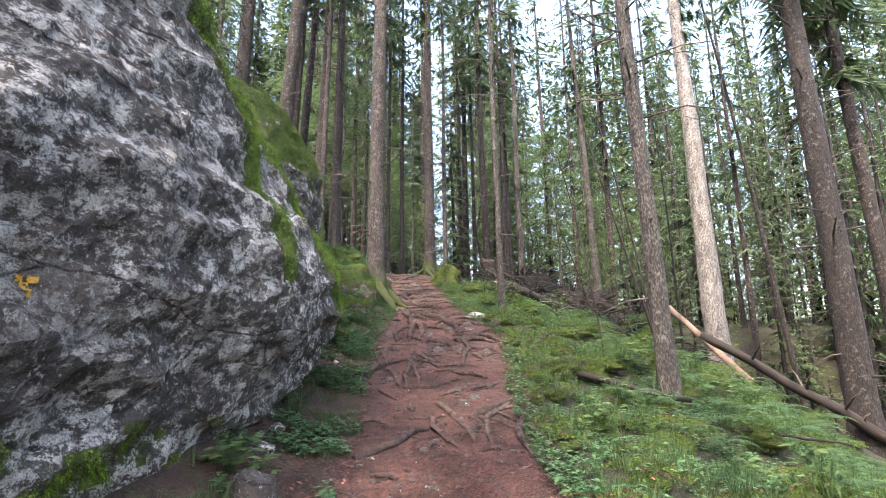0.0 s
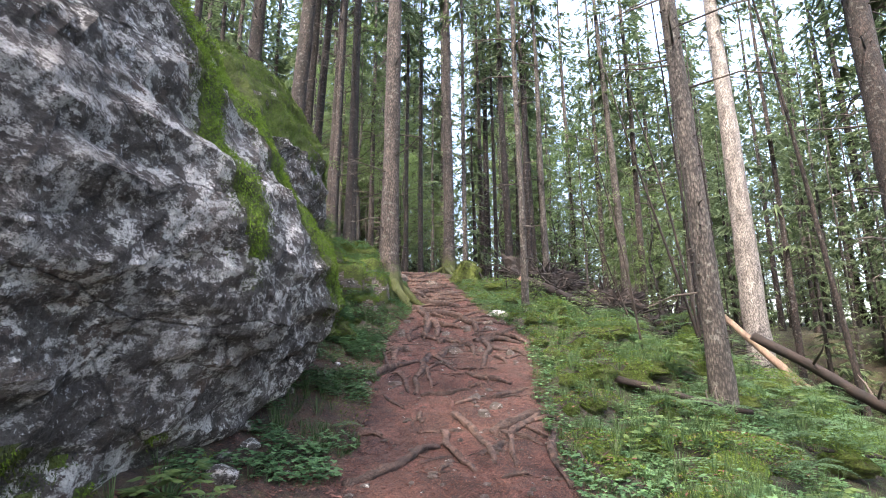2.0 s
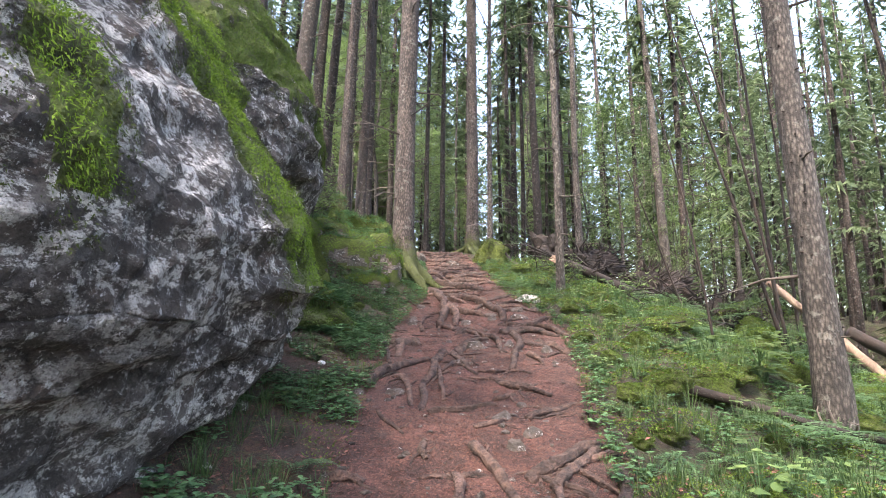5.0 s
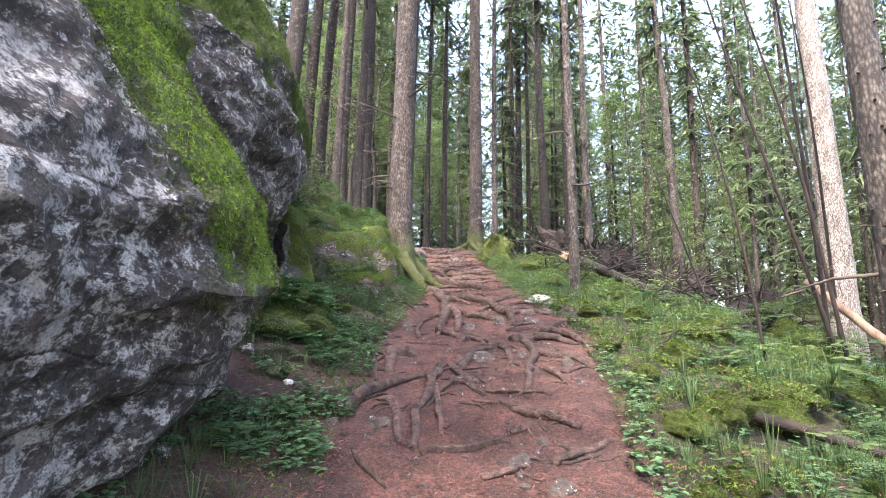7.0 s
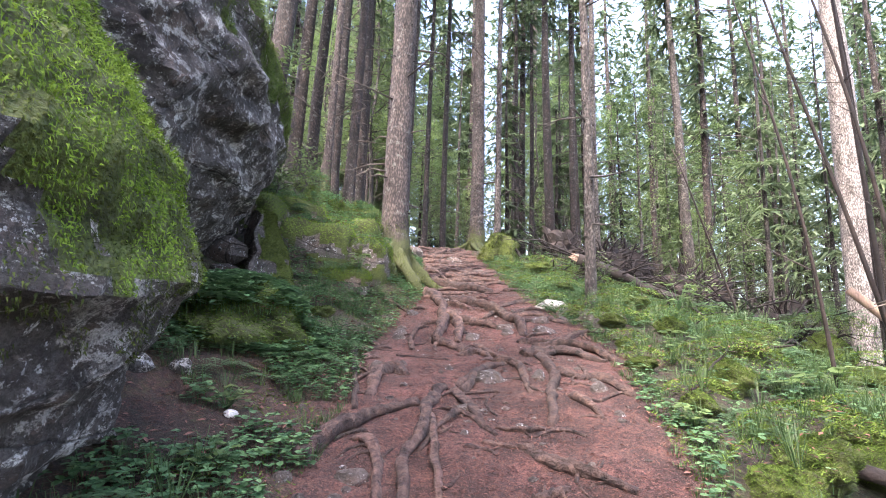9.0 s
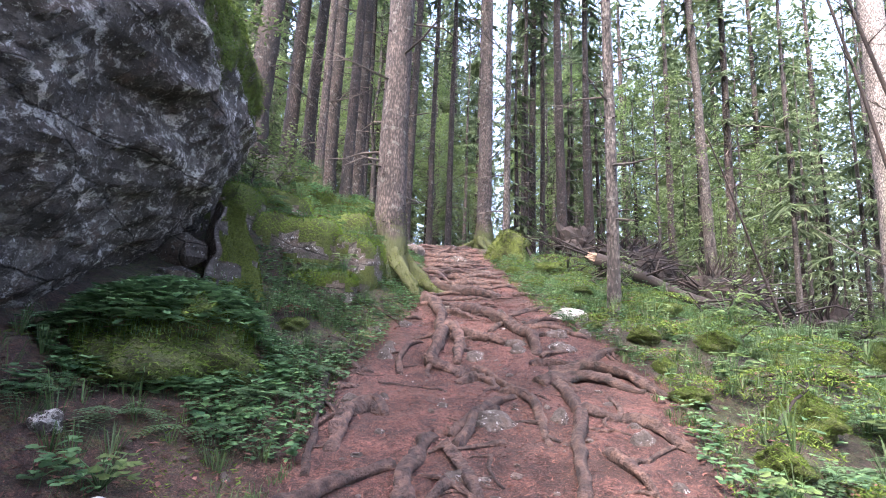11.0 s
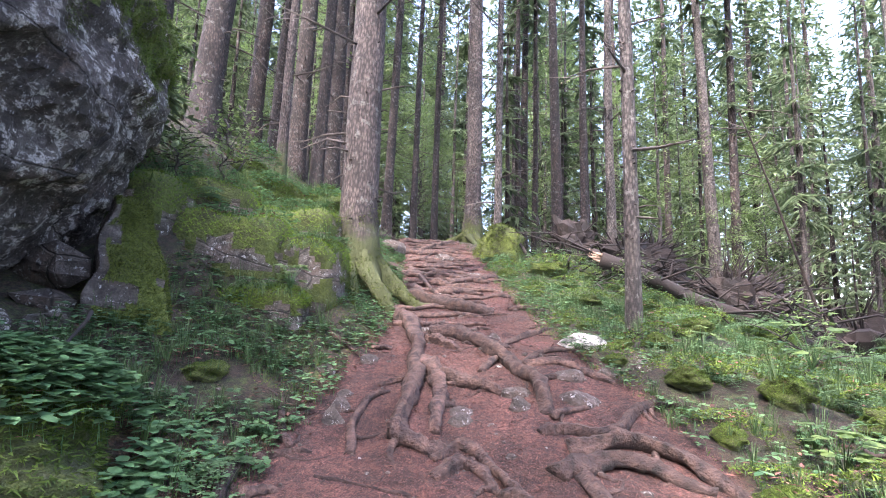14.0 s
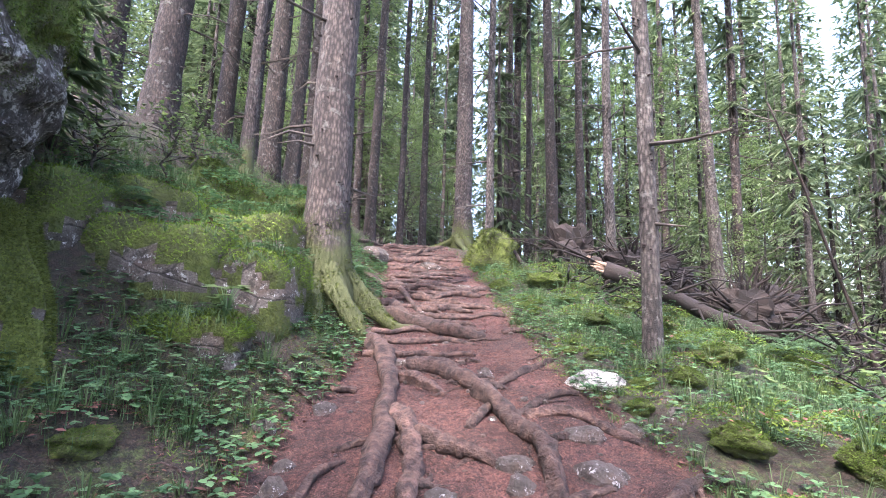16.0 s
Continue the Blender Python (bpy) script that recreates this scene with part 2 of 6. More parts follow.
# ---- mesh tools ----
class Geo:
    """Vertices and faces of one mesh, gathered piece by piece."""

    def __init__(self):
        self.v, self.f = [], []

    def tube(self, pts, radii, sides=8, rough=0.0, seed=0.0):
        base, n = len(self.v), len(pts)
        pts = [Vector(p) for p in pts]
        up = Vector((0.13, 0.21, 0.97))
        for i, p in enumerate(pts):
            d = (pts[min(i + 1, n - 1)] - pts[max(i - 1, 0)]).normalized()
            a = d.cross(up if abs(d.dot(up)) < 0.93 else Vector((1, 0, 0))).normalized()
            b = d.cross(a)
            for k in range(sides):
                t = 2 * math.pi * k / sides
                way = a * math.cos(t) + b * math.sin(t)
                r = radii[i] * (1 + rough * (noise.noise(p * 3.1 + way * 0.9 + Vector((seed, 0, 0))) + (0.55 * noise.noise(p * 9.0 + way * 1.7) if rough > 0.25 else 0.0)))
                self.v.append(p + way * r)
        for i in range(n - 1):
            for k in range(sides):
                j = (k + 1) % sides
                self.f.append((base + i * sides + k, base + i * sides + j, base + (i + 1) * sides + j, base + (i + 1) * sides + k))
        self.f.append(tuple(base + k for k in reversed(range(sides))))
        self.f.append(tuple(base + (n - 1) * sides + k for k in range(sides)))

    def leaf(self, p, along, across, fold=0.0):
        """A pointed leaf of four corners."""
        b = len(self.v)
        nrm = along.cross(across).normalized() * fold
        self.v += [p, p + along * 0.45 + across * 0.5 + nrm, p + along, p + along * 0.45 - across * 0.5 + nrm]
        self.f.append((b, b + 1, b + 2, b + 3))

    def round_leaf(self, p, along, across, fold=0.0):
        """A broad rounded leaf of six corners, folded a little along its rib."""
        b = len(self.v)
        up = along.cross(across).normalized() * fold
        self.v += [p, p + along * 0.28 + across * 0.46 + up, p + along * 0.72 + across * 0.40 + up, p + along, p + along * 0.72 - across * 0.40 + up, p + along * 0.28 - across * 0.46 + up]
        self.f += [(b, b + 1, b + 2, b + 3), (b, b + 3, b + 4, b + 5)]

    def blade(self, p, along, across):
        b = len(self.v)
        self.v += [p - across * 0.5, p + across * 0.5, p + along]
        self.f.append((b, b + 1, b + 2))


def mesh_ob(name, geo, material, parent=None, label="", smooth=True, origin=None):
    me = bpy.data.meshes.new(name)
    o = Vector(origin) if origin else Vector((0, 0, 0))
    me.from_pydata([tuple(Vector(v) - o) for v in geo.v], [], geo.f)
    me.materials.append(material)
    if smooth:
        me.polygons.foreach_set("use_smooth", [True] * len(me.polygons))
    me.update()
    ob = new(name, me)
    ob.location = o
    if parent:
        ob.parent = parent
    if label:
        tagged(ob, label)
    return ob


part = mesh_ob


def stone_geo(size, seed, lumps=0.28, rings=7, sides=10, geo=None, centre=(0, 0, 0), cut=0.0):
    """A worn angular stone: a rough ball with flats."""
    g = geo or Geo()
    c, base = Vector(centre), len(g.v)
    rnd = random.Random(seed)
    flats = [(Vector((rnd.uniform(-1, 1), rnd.uniform(-1, 1), rnd.uniform(-0.6, 1))).normalized(), rnd.uniform(0.62, 0.88)) for _ in range(7)]
    for i in range(rings + 1):
        th = math.pi * i / rings
        for k in range(sides):
            ph = 2 * math.pi * k / sides
            d = Vector((math.sin(th) * math.cos(ph), math.sin(th) * math.sin(ph), math.cos(th)))
            r = 1 + lumps * noise.noise(d * 1.7 + Vector((seed * 3.7, 0, 0)))
            for n, far in flats:
                k2 = d.dot(n)
                if k2 > 0:
                    r = min(r, far / k2)
            r += 0.06 * noise.noise(d * 6 + Vector((seed, 0, 0)))
            g.v.append(c + Vector((d.x * size[0], d.y * size[1], d.z * size[2])) * r)
    for i in range(rings):
        for k in range(sides):
            j = (k + 1) % sides
            g.f.append((base + i * sides + k, base + (i + 1) * sides + k, base + (i + 1) * sides + j, base + i * sides + j))
    return g


# ---- the lie of the land ----
def along(y, table):
    ys, zs = table
    return float(np.interp(y, ys, zs))


TRAIL_Z = ((-40, -6, 0, 4.5, 6, 7.6, 9, 10.4, 11, 12.3, 15, 18, 20, 22, 27, 33, 60, 500), (-1.5, 0.45, 0.68, 1.1, 1.36, 1.80, 2.17, 2.47, 2.66, 3.08, 3.8, 4.65, 5.3, 5.72, 6.15, 6.8, 9.0, 40.0))
TRAIL_X = ((-10, 4, 6, 11, 12.5, 15, 18, 20, 23, 40), (0.1, 0.28, 0.3, 0.42, 0.25, 0.05, -0.3, -0.7, -1.2, -2.0))
TRAIL_W = ((-10, 4, 7, 9, 10.5, 11.3, 12.4, 15, 20, 26), (0.8, 0.88, 0.95, 1.15, 1.3, 1.15, 0.85, 0.75, 0.85, 0.7))


def ground_z(x, y):
    z = along(y, TRAIL_Z)
    d, w = x - along(y, TRAIL_X), along(y, TRAIL_W)
    if d > w:
        s = min(d - w, 16.0)
        z -= (0.06 * s + 0.036 * s * s) * (1.0 if y < 23 else max(0.3, 1 - (y - 23) * 0.12)) + 0.22 * min(s, 1.0) * min(max((10.5 - y) / 2, 0), 1)
    elif d < -w:
        s = -d - w
        k = 0.36 + 0.29 * min(max((y - 11.5) / 1.0, 0), 1)
        z += k * s if s < 4 else k * (4 + (s - 4) * 0.4)
    off = max(abs(d) - w, 0.0)
    rough = min(1.0, 0.2 + off * 0.6)
    z += rough * (0.16 * noise.noise(Vector((x * 0.55, y * 0.55, 3.0))) + 0.09 * noise.noise(Vector((x * 1.7, y * 1.7, 9.0))))
    z += 0.035 * noise.noise(Vector((x * 3.5, y * 3.5, 1.0))) + 0.012 * noise.noise(Vector((x * 11, y * 11, 5.0)))
    return z


def on_ground(x, y, dz=0.0):
    return Vector((x, y, ground_z(x, y) + dz))


def spaced(a, b, step, reach, grow):
    """Fine steps from a to b, ever wider ones beyond."""
    mid = list(np.arange(a, b + step / 2, step))
    out, s, low, high = [], step, a, b
    lo, hi = [], []
    while high < reach:
        s *= grow
        high, low = high + s, low - s
        hi.append(high), lo.append(low)
    return lo[::-1] + mid + hi


def build_ground():
    xs, ys = spaced(-3.0, 4.0, 0.07, 420, 1.09), spaced(2.5, 16.0, 0.07, 420, 1.09)
    v = [(x, y, ground_z(x, y)) for y in ys for x in xs]
    nx = len(xs)
    f = [(j * nx + i, j * nx + i + 1, (j + 1) * nx + i + 1, (j + 1) * nx + i) for j in range(len(ys) - 1) for i in range(nx - 1)]
    me = bpy.data.meshes.new("ground")
    me.from_pydata(v, [], f)
    trail = me.attributes.new("trail", "FLOAT", "POINT")
    def trodden(x, y):
        """1 on the trail, falling off beside it; bare soil also lies between trail and boulders."""
        d = x - along(y, TRAIL_X)
        t = 0.62 - (abs(d) - along(y, TRAIL_W)) * 1.6
        if d < 0:
            t = max(t, 0.47 * min(max((11.5 - y) / 1.5, 0), 1) * min(max((4.5 + d) / 1.5, 0), 1))
        return min(max(t, 0.0), 1.0) if y < 30 else 0.0

    trail.data.foreach_set("value", [trodden(x, y) for x, y, _ in v])
    me.materials.append(SOIL)
    me.polygons.foreach_set("use_smooth", [True] * len(me.polygons))
    return tagged(new("ground", me), "sloping forest floor of moss and humus with a red-brown needle trail", "ground", kind="structure")


build_ground()


# ---- the boulders ----
def lofted(sections, ys, steps=110):
    """A surface through profiles across the trail; a profile is (x, z) control points from the foot over the face and top to the back."""
    at = [s[0] for s in sections]
    prof = np.array([s[1] for s in sections])
    rows = []
    for y in ys:
        p = np.array([[np.interp(y, at, prof[:, k, c]) for c in (0, 1)] for k in range(prof.shape[1])])
        for k in range(2, len(p) - 3):  # no edge runs level along the rock
            p[k, 1] += (0.22 if at[0] < 0 else 0.06) * noise.noise(Vector((y * 0.9, k * 0.35, at[0]))) + 0.06 * noise.noise(Vector((y * 2.7, k * 0.9, at[0])))
        for _ in range(3):  # corner cutting rounds the profile
            q = np.empty((2 * len(p) - 2, 2))
            q[0::2], q[1::2] = 0.75 * p[:-1] + 0.25 * p[1:], 0.25 * p[:-1] + 0.75 * p[1:]
            p = np.vstack([p[:1], q, p[-1:]])
        d = np.r_[0, np.cumsum(np.hypot(*np.diff(p, axis=0).T))]
        s = np.linspace(0, d[-1], steps)
        rows.append([(float(a), float(y), float(b)) for a, b in zip(np.interp(s, d, p[:, 0]), np.interp(s, d, p[:, 1]))])
    return rows


def craggy(rows, seed, deep):
    """Rough rock: broad bulges, ledges and chipped flakes along the surface's normal."""
    g, ny, ns = Geo(), len(rows), len(rows[0])
    pts = [[Vector(p) for p in r] for r in rows]
    o = Vector((seed, 0, 0))
    for j in range(ny):
        for i in range(ns):
            p = pts[j][i]
            n = (pts[j][min(i + 1, ns - 1)] - pts[j][max(i - 1, 0)]).cross(pts[min(j + 1, ny - 1)][i] - pts[max(j - 1, 0)][i])
            n = n.normalized() if n.length > 1e-9 else Vector((1, 0, 0))
            q = Vector((p.x, p.y * 0.55 + p.z * 0.22, p.z * 1.5 - p.y * 0.3))
            h = 0.55 * noise.noise(p * 0.8 + o) + 0.45 * (0.5 - abs(noise.noise(q * 1.5 + o)) * 1.9)
            led = noise.noise(q * 2.6 + o * 2)
            h += 0.25 * (math.floor(led * 4) / 4 + 0.25 * min(1, 3 * (led * 4 - math.floor(led * 4)))) + 0.22 * noise.noise(q * 5 + o) + 0.2 * abs(noise.noise(q * 11 + o)) + 0.09 * noise.noise(p * 24 + o)
            g.v.append(p - n * deep * h)
    for j in range(ny - 1):
        for i in range(ns - 1):
            g.f.append((j * ns + i, j * ns + i + 1, (j + 1) * ns + i + 1, (j + 1) * ns + i))
    return g


def build_boulders():
    front = [
        (-3.2, [(-4.2, 0.3), (-4.0, 0.9), (-3.9, 1.4), (-3.9, 2.0), (-3.9, 2.4), (-4.0, 2.8), (-4.3, 3.2), (-5.0, 3.4), (-6.0, 3.0), (-6.5, 1.0)]),
        (-1.5, [(-3.0, 0.2), (-2.7, 0.9), (-2.55, 1.6), (-2.45, 2.3), (-2.4, 2.9), (-2.5, 3.6), (-2.9, 4.6), (-3.8, 5.2), (-6.0, 5.0), (-7.0, 1.0)]),
        (2.6, [(-2.05, 0.4), (-1.86, 1.1), (-1.74, 1.75), (-1.58, 2.45), (-1.5, 3.1), (-1.58, 3.7), (-1.8, 4.8), (-2.3, 6.1), (-5.5, 6.3), (-7.0, 1.5)]),
        (3.7, [(-2.0, 0.6), (-1.72, 1.3), (-1.52, 1.9), (-1.30, 2.5), (-1.22, 3.15), (-1.42, 3.9), (-1.7, 4.9), (-2.2, 6.0), (-5.5, 6.2), (-7.0, 1.5)]),
        (4.4, [(-1.95, 0.75), (-1.66, 1.35), (-1.38, 1.9), (-1.10, 2.5), (-1.03, 3.1), (-1.36, 4.0), (-1.75, 4.8), (-2.3, 5.8), (-5.5, 6.0), (-7.0, 1.5)]),
        (5.3, [(-1.95, 0.85), (-1.62, 1.4), (-1.30, 1.95), (-1.0, 2.55), (-0.92, 3.05), (-1.40, 3.9), (-1.75, 4.6), (-2.3, 5.3), (-5.5, 5.6), (-7.0, 1.5)]),
        (6.3, [(-2.05, 1.0), (-1.64, 1.55), (-1.28, 2.05), (-0.98, 2.6), (-0.94, 2.95), (-1.40, 3.7), (-1.8, 4.5), (-2.3, 5.4), (-5.5, 5.8), (-7.0, 1.8)]),
        (7.05, [(-2.2, 1.2), (-1.76, 1.7), (-1.42, 2.15), (-1.08, 2.6), (-1.02, 2.95), (-1.42, 3.6), (-1.8, 4.4), (-2.3, 5.4), (-5.5, 5.8), (-7.0, 2.0)]),
        (7.4, [(-2.6, 1.6), (-2.3, 2.0), (-1.95, 2.3), (-1.6, 2.7), (-1.5, 3.1), (-1.75, 3.5), (-2.0, 4.2), (-2.5, 5.2), (-5.5, 5.6), (-7.0, 2.0)]),
        (7.7, [(-4.0, 2.0), (-3.9, 2.2), (-3.8, 2.5), (-3.7, 2.8), (-3.6, 3.1), (-3.7, 3.5), (-3.9, 4.0), (-4.2, 4.3), (-5.0, 4.4), (-6.0, 3.0)]),
    ]
    rear = [
        (6.6, [(-4.0, 2.4), (-3.8, 3.0), (-3.6, 3.8), (-3.7, 4.5), (-3.9, 4.9), (-4.2, 5.1), (-5.0, 5.2), (-6.0, 3.0)]),
        (7.2, [(-2.9, 2.2), (-2.5, 3.0), (-2.05, 4.3), (-2.1, 5.2), (-2.5, 6.0), (-3.2, 6.7), (-5.5, 6.8), (-7.0, 2.6)]),
        (8.2, [(-2.9, 2.4), (-2.4, 3.1), (-1.80, 4.5), (-1.9, 5.3), (-2.3, 6.3), (-3.0, 7.0), (-5.5, 7.0), (-7.0, 2.8)]),
        (9.2, [(-3.0, 2.6), (-2.45, 3.4), (-1.80, 4.6), (-1.85, 5.4), (-2.3, 6.4), (-3.1, 7.2), (-5.5, 7.2), (-7.0, 3.0)]),
        (10.5, [(-3.4, 3.1), (-2.8, 3.62), (-2.2, 4.3), (-2.02, 5.1), (-2.5, 6.4), (-3.1, 7.3), (-5.5, 7.4), (-7.0, 3.2)]),
        (11.4, [(-3.4, 3.6), (-3.0, 4.05), (-2.55, 4.7), (-2.28, 5.4), (-2.65, 6.4), (-3.2, 7.3), (-5.5, 7.4), (-7.0, 3.6)]),
        (11.9, [(-3.4, 3.5), (-3.1, 4.0), (-2.95, 4.7), (-2.75, 5.4), (-3.05, 6.2), (-3.4, 7.0), (-5.5, 7.1), (-7.0, 3.8)]),
        (12.3, [(-4.6, 3.8), (-4.3, 4.2), (-4.0, 4.6), (-4.0, 5.2), (-4.3, 5.6), (-4.6, 5.9), (-5.2, 5.8), (-6.0, 4.2)]),
    ]
    made = []
    for name, sec, seed, text in (("boulder", front, 4.0, "huge overhanging grey boulder crusted with white lichen and moss"), ("boulder", rear, 31.0, "dark overhanging boulder with a thick moss cap")):
        ys = np.arange(sec[0][0], sec[-1][0] + 0.01, 0.036)
        g = craggy(lofted(sec, ys, 230), seed, 0.20)
        top = tagged(new(name), text, "boulder")
        body = part("rock", g, ROCK if seed < 10 else ROCK_DARK, top, smooth=False)
        made.append((top, body, g))
    return made


BOULDERS = build_boulders()

# ---- trees ----
def twig_fan(g, base, way, length, rnd, droop=0.3, side=True, leaf=None, width=0.05, step=0.07):
    """A branch's needles: short flat sprays on both sides and below."""
    n = max(3, int(length / step))
    flat = way.cross(Vector((0, 0, 1)))
    flat = flat.normalized() if flat.length > 1e-6 else Vector((1, 0, 0))
    for i in range(n):
        t = (i + 0.5) / n
        p = base + way * length * t + Vector((0, 0, -droop * length * t * t))
        reach = (0.18 + 0.55 * length * (1 - t) * 0.55) * rnd.uniform(0.7, 1.2)
        for sgn in (-1, 1):
            d = (way * 0.75 + flat * sgn * rnd.uniform(0.6, 1.1) + Vector((0, 0, -rnd.uniform(0.15, 0.6)))).normalized()
            for _ in range(3):
                e = (d + Vector((rnd.uniform(-0.45, 0.45), rnd.uniform(-0.45, 0.45), rnd.uniform(-0.35, 0.1)))).normalized() * reach * rnd.uniform(0.6, 1.15)
                g.blade(p + e * rnd.uniform(-0.2, 0.3), e, d.cross(Vector((rnd.uniform(-0.5, 0.5), rnd.uniform(-0.5, 0.5), 1))).normalized() * (width * 0.62 + reach * 0.15))


def trunk_points(height, lean, seed, n=14):
    o = Vector((seed * 1.3, 0, 0))
    pts = []
    for i in range(n):
        t = (i / (n - 1)) ** 1.25
        z = height * t
        pts.append(Vector((lean[0] * z + 0.10 * noise.noise(Vector((z * 0.12, 0, 0)) + o), lean[1] * z + 0.10 * noise.noise(Vector((0, z * 0.12, 5)) + o), z - 0.3 * (i == 0))))
    return pts


def spruce(diam, height, crown_from, seed, lean=(0, 0), bark=None, crown_density=1.0, dead_from=1.2, twigs=46, flare=1.5, reach=1.0, apart=False):
    """A tall spruce: tapered trunk, dead snags below, whorls of drooping green branches above."""
    rnd = random.Random(seed)
    top = new("spruce_tree")
    pts = trunk_points(height, lean, seed)
    r = diam / 2
    radii = []
    for p in pts:
        t = max(p.z, 0) / height
        radii.append(r * (1 - t) ** 0.8 * (1 + (flare - 1) * math.exp(-max(p.z, 0) / 0.35)) + 0.015)
    fine = []
    fr = []
    for i in range(len(pts) - 1):
        for k in range(3):
            fine.append(pts[i].lerp(pts[i + 1], k / 3))
            fr.append(radii[i] + (radii[i + 1] - radii[i]) * k / 3)
    fine.append(pts[-1]), fr.append(radii[-1])
    g = Geo()
    g.tube(fine, fr, 14, 0.10, seed)

    def axis(z):
        for a, b in zip(pts, pts[1:]):
            if a.z <= z <= b.z:
                return a.lerp(b, (z - a.z) / max(b.z - a.z, 1e-6))
        return pts[-1]

    part("trunk", g, bark or BARK, top)
    # dead snags
    g = Geo()
    for _ in range(twigs):
        z = rnd.uniform(dead_from, crown_from + 2.0)
        a = rnd.uniform(0, 2 * math.pi)
        d = Vector((math.cos(a), math.sin(a), rnd.uniform(-0.25, 0.25)))
        p = axis(z) + d * r * (1 - z / height) * 0.8
        long = rnd.choice((0.08, 0.1, 0.15, 0.3, 0.7, 1.3)) * rnd.uniform(0.7, 1.3) * (0.5 + 0.9 * min(1, z / crown_from))
        q = p + d * long * 0.5 + Vector((0, 0, rnd.uniform(-0.05, 0.05) * long))
        e = p + d * long + Vector((0, 0, rnd.uniform(-0.3, 0.1) * long))
        th = (0.010 if apart else 0.006) + 0.008 * min(long, 1)
        if apart:
            g = Geo()
        g.tube((p, q, e), (th * 1.3, th, th * 0.3), 4)
        if long > 0.6:
            for t in (0.45, 0.65, 0.8):
                s = p.lerp(e, t)
                g.tube((s, s + (d + Vector((rnd.uniform(-1, 1), rnd.uniform(-1, 1), rnd.uniform(-0.6, 0.2)))).normalized() * long * 0.35), (th * 0.5, th * 0.15), 3)
        if apart:
            part("dead_branch", g, TWIG, top)
    if not apart:
        tagged(part("dead_branch", g, TWIG, top), kind="stuff")
    if apart:  # dark knots in rings, where branches broke off
        g, z = Geo(), 0.9
        while z < 9.0:
            for _ in range(rnd.choice((2, 3, 3, 4))):
                a = rnd.uniform(0, 6.28)
                d = Vector((math.cos(a), math.sin(a), rnd.uniform(-0.2, 0.1)))
                p = axis(z + rnd.uniform(-0.05, 0.05)) + d * r * (1 - z / height) ** 0.8 * 0.85
                w = rnd.uniform(0.010, 0.02)
                g.tube((p, p + d * (0.02 + r * 0.15 + w * 1.5)), (w, w * 0.6), 5)
            z += rnd.uniform(0.18, 0.36)
        tagged(part("knot_wood", g, DEADWOOD, top, "dark knots where branches broke off"), kind="stuff")
    # crown
    g = Geo()
    z = crown_from
    while z < height - 0.3:
        t = (z - crown_from) / (height - crown_from)
        for k in range(rnd.choice((3, 4, 4, 5))):
            a = rnd.uniform(0, 2 * math.pi)
            length = reach * (2.6 * (1 - t) ** 0.85 + 0.25) * rnd.uniform(0.55, 1.1) * (0.55 + 0.45 * min(1, t * 5))
            d = Vector((math.cos(a), math.sin(a), 0.12 - 0.35 * (1 - t) + rnd.uniform(-0.12, 0.12))).normalized()
            twig_fan(g, axis(z), d, length, rnd, 0.18, step=0.17 / crown_density, width=0.05)
        z += rnd.uniform(0.3, 0.55) / crown_density
    tagged(part("crown", g, NEEDLE, top, smooth=False), kind="stuff")
    return top


def young_spruce(height, seed, sparse=1.0):
    rnd = random.Random(seed)
    top = new("young_spruce")
    g = Geo()
    g.tube([(0.03 * math.sin(i), 0, height * i / 6 - 0.1) for i in range(7)], [0.02 + 0.011 * height * (1 - i / 6) for i in range(7)], 7, 0.1, seed)
    part("trunk", g, BARK, top)
    g = Geo()
    z = 0.12 * height
    while z < height:
        t = z / height
        for k in range(4):
            a = rnd.uniform(0, 2 * math.pi)
            d = Vector((math.cos(a), math.sin(a), 0.1 + rnd.uniform(-0.2, 0.1))).normalized()
            twig_fan(g, Vector((0, 0, z)), d, (0.22 * height * (1 - t) + 0.12) * rnd.uniform(0.6, 1.1), rnd, 0.2, step=0.16 * sparse, width=0.04)
        z += rnd.uniform(0.2, 0.34) * sparse
    part("crown", g, NEEDLE, top, smooth=False)
    return top


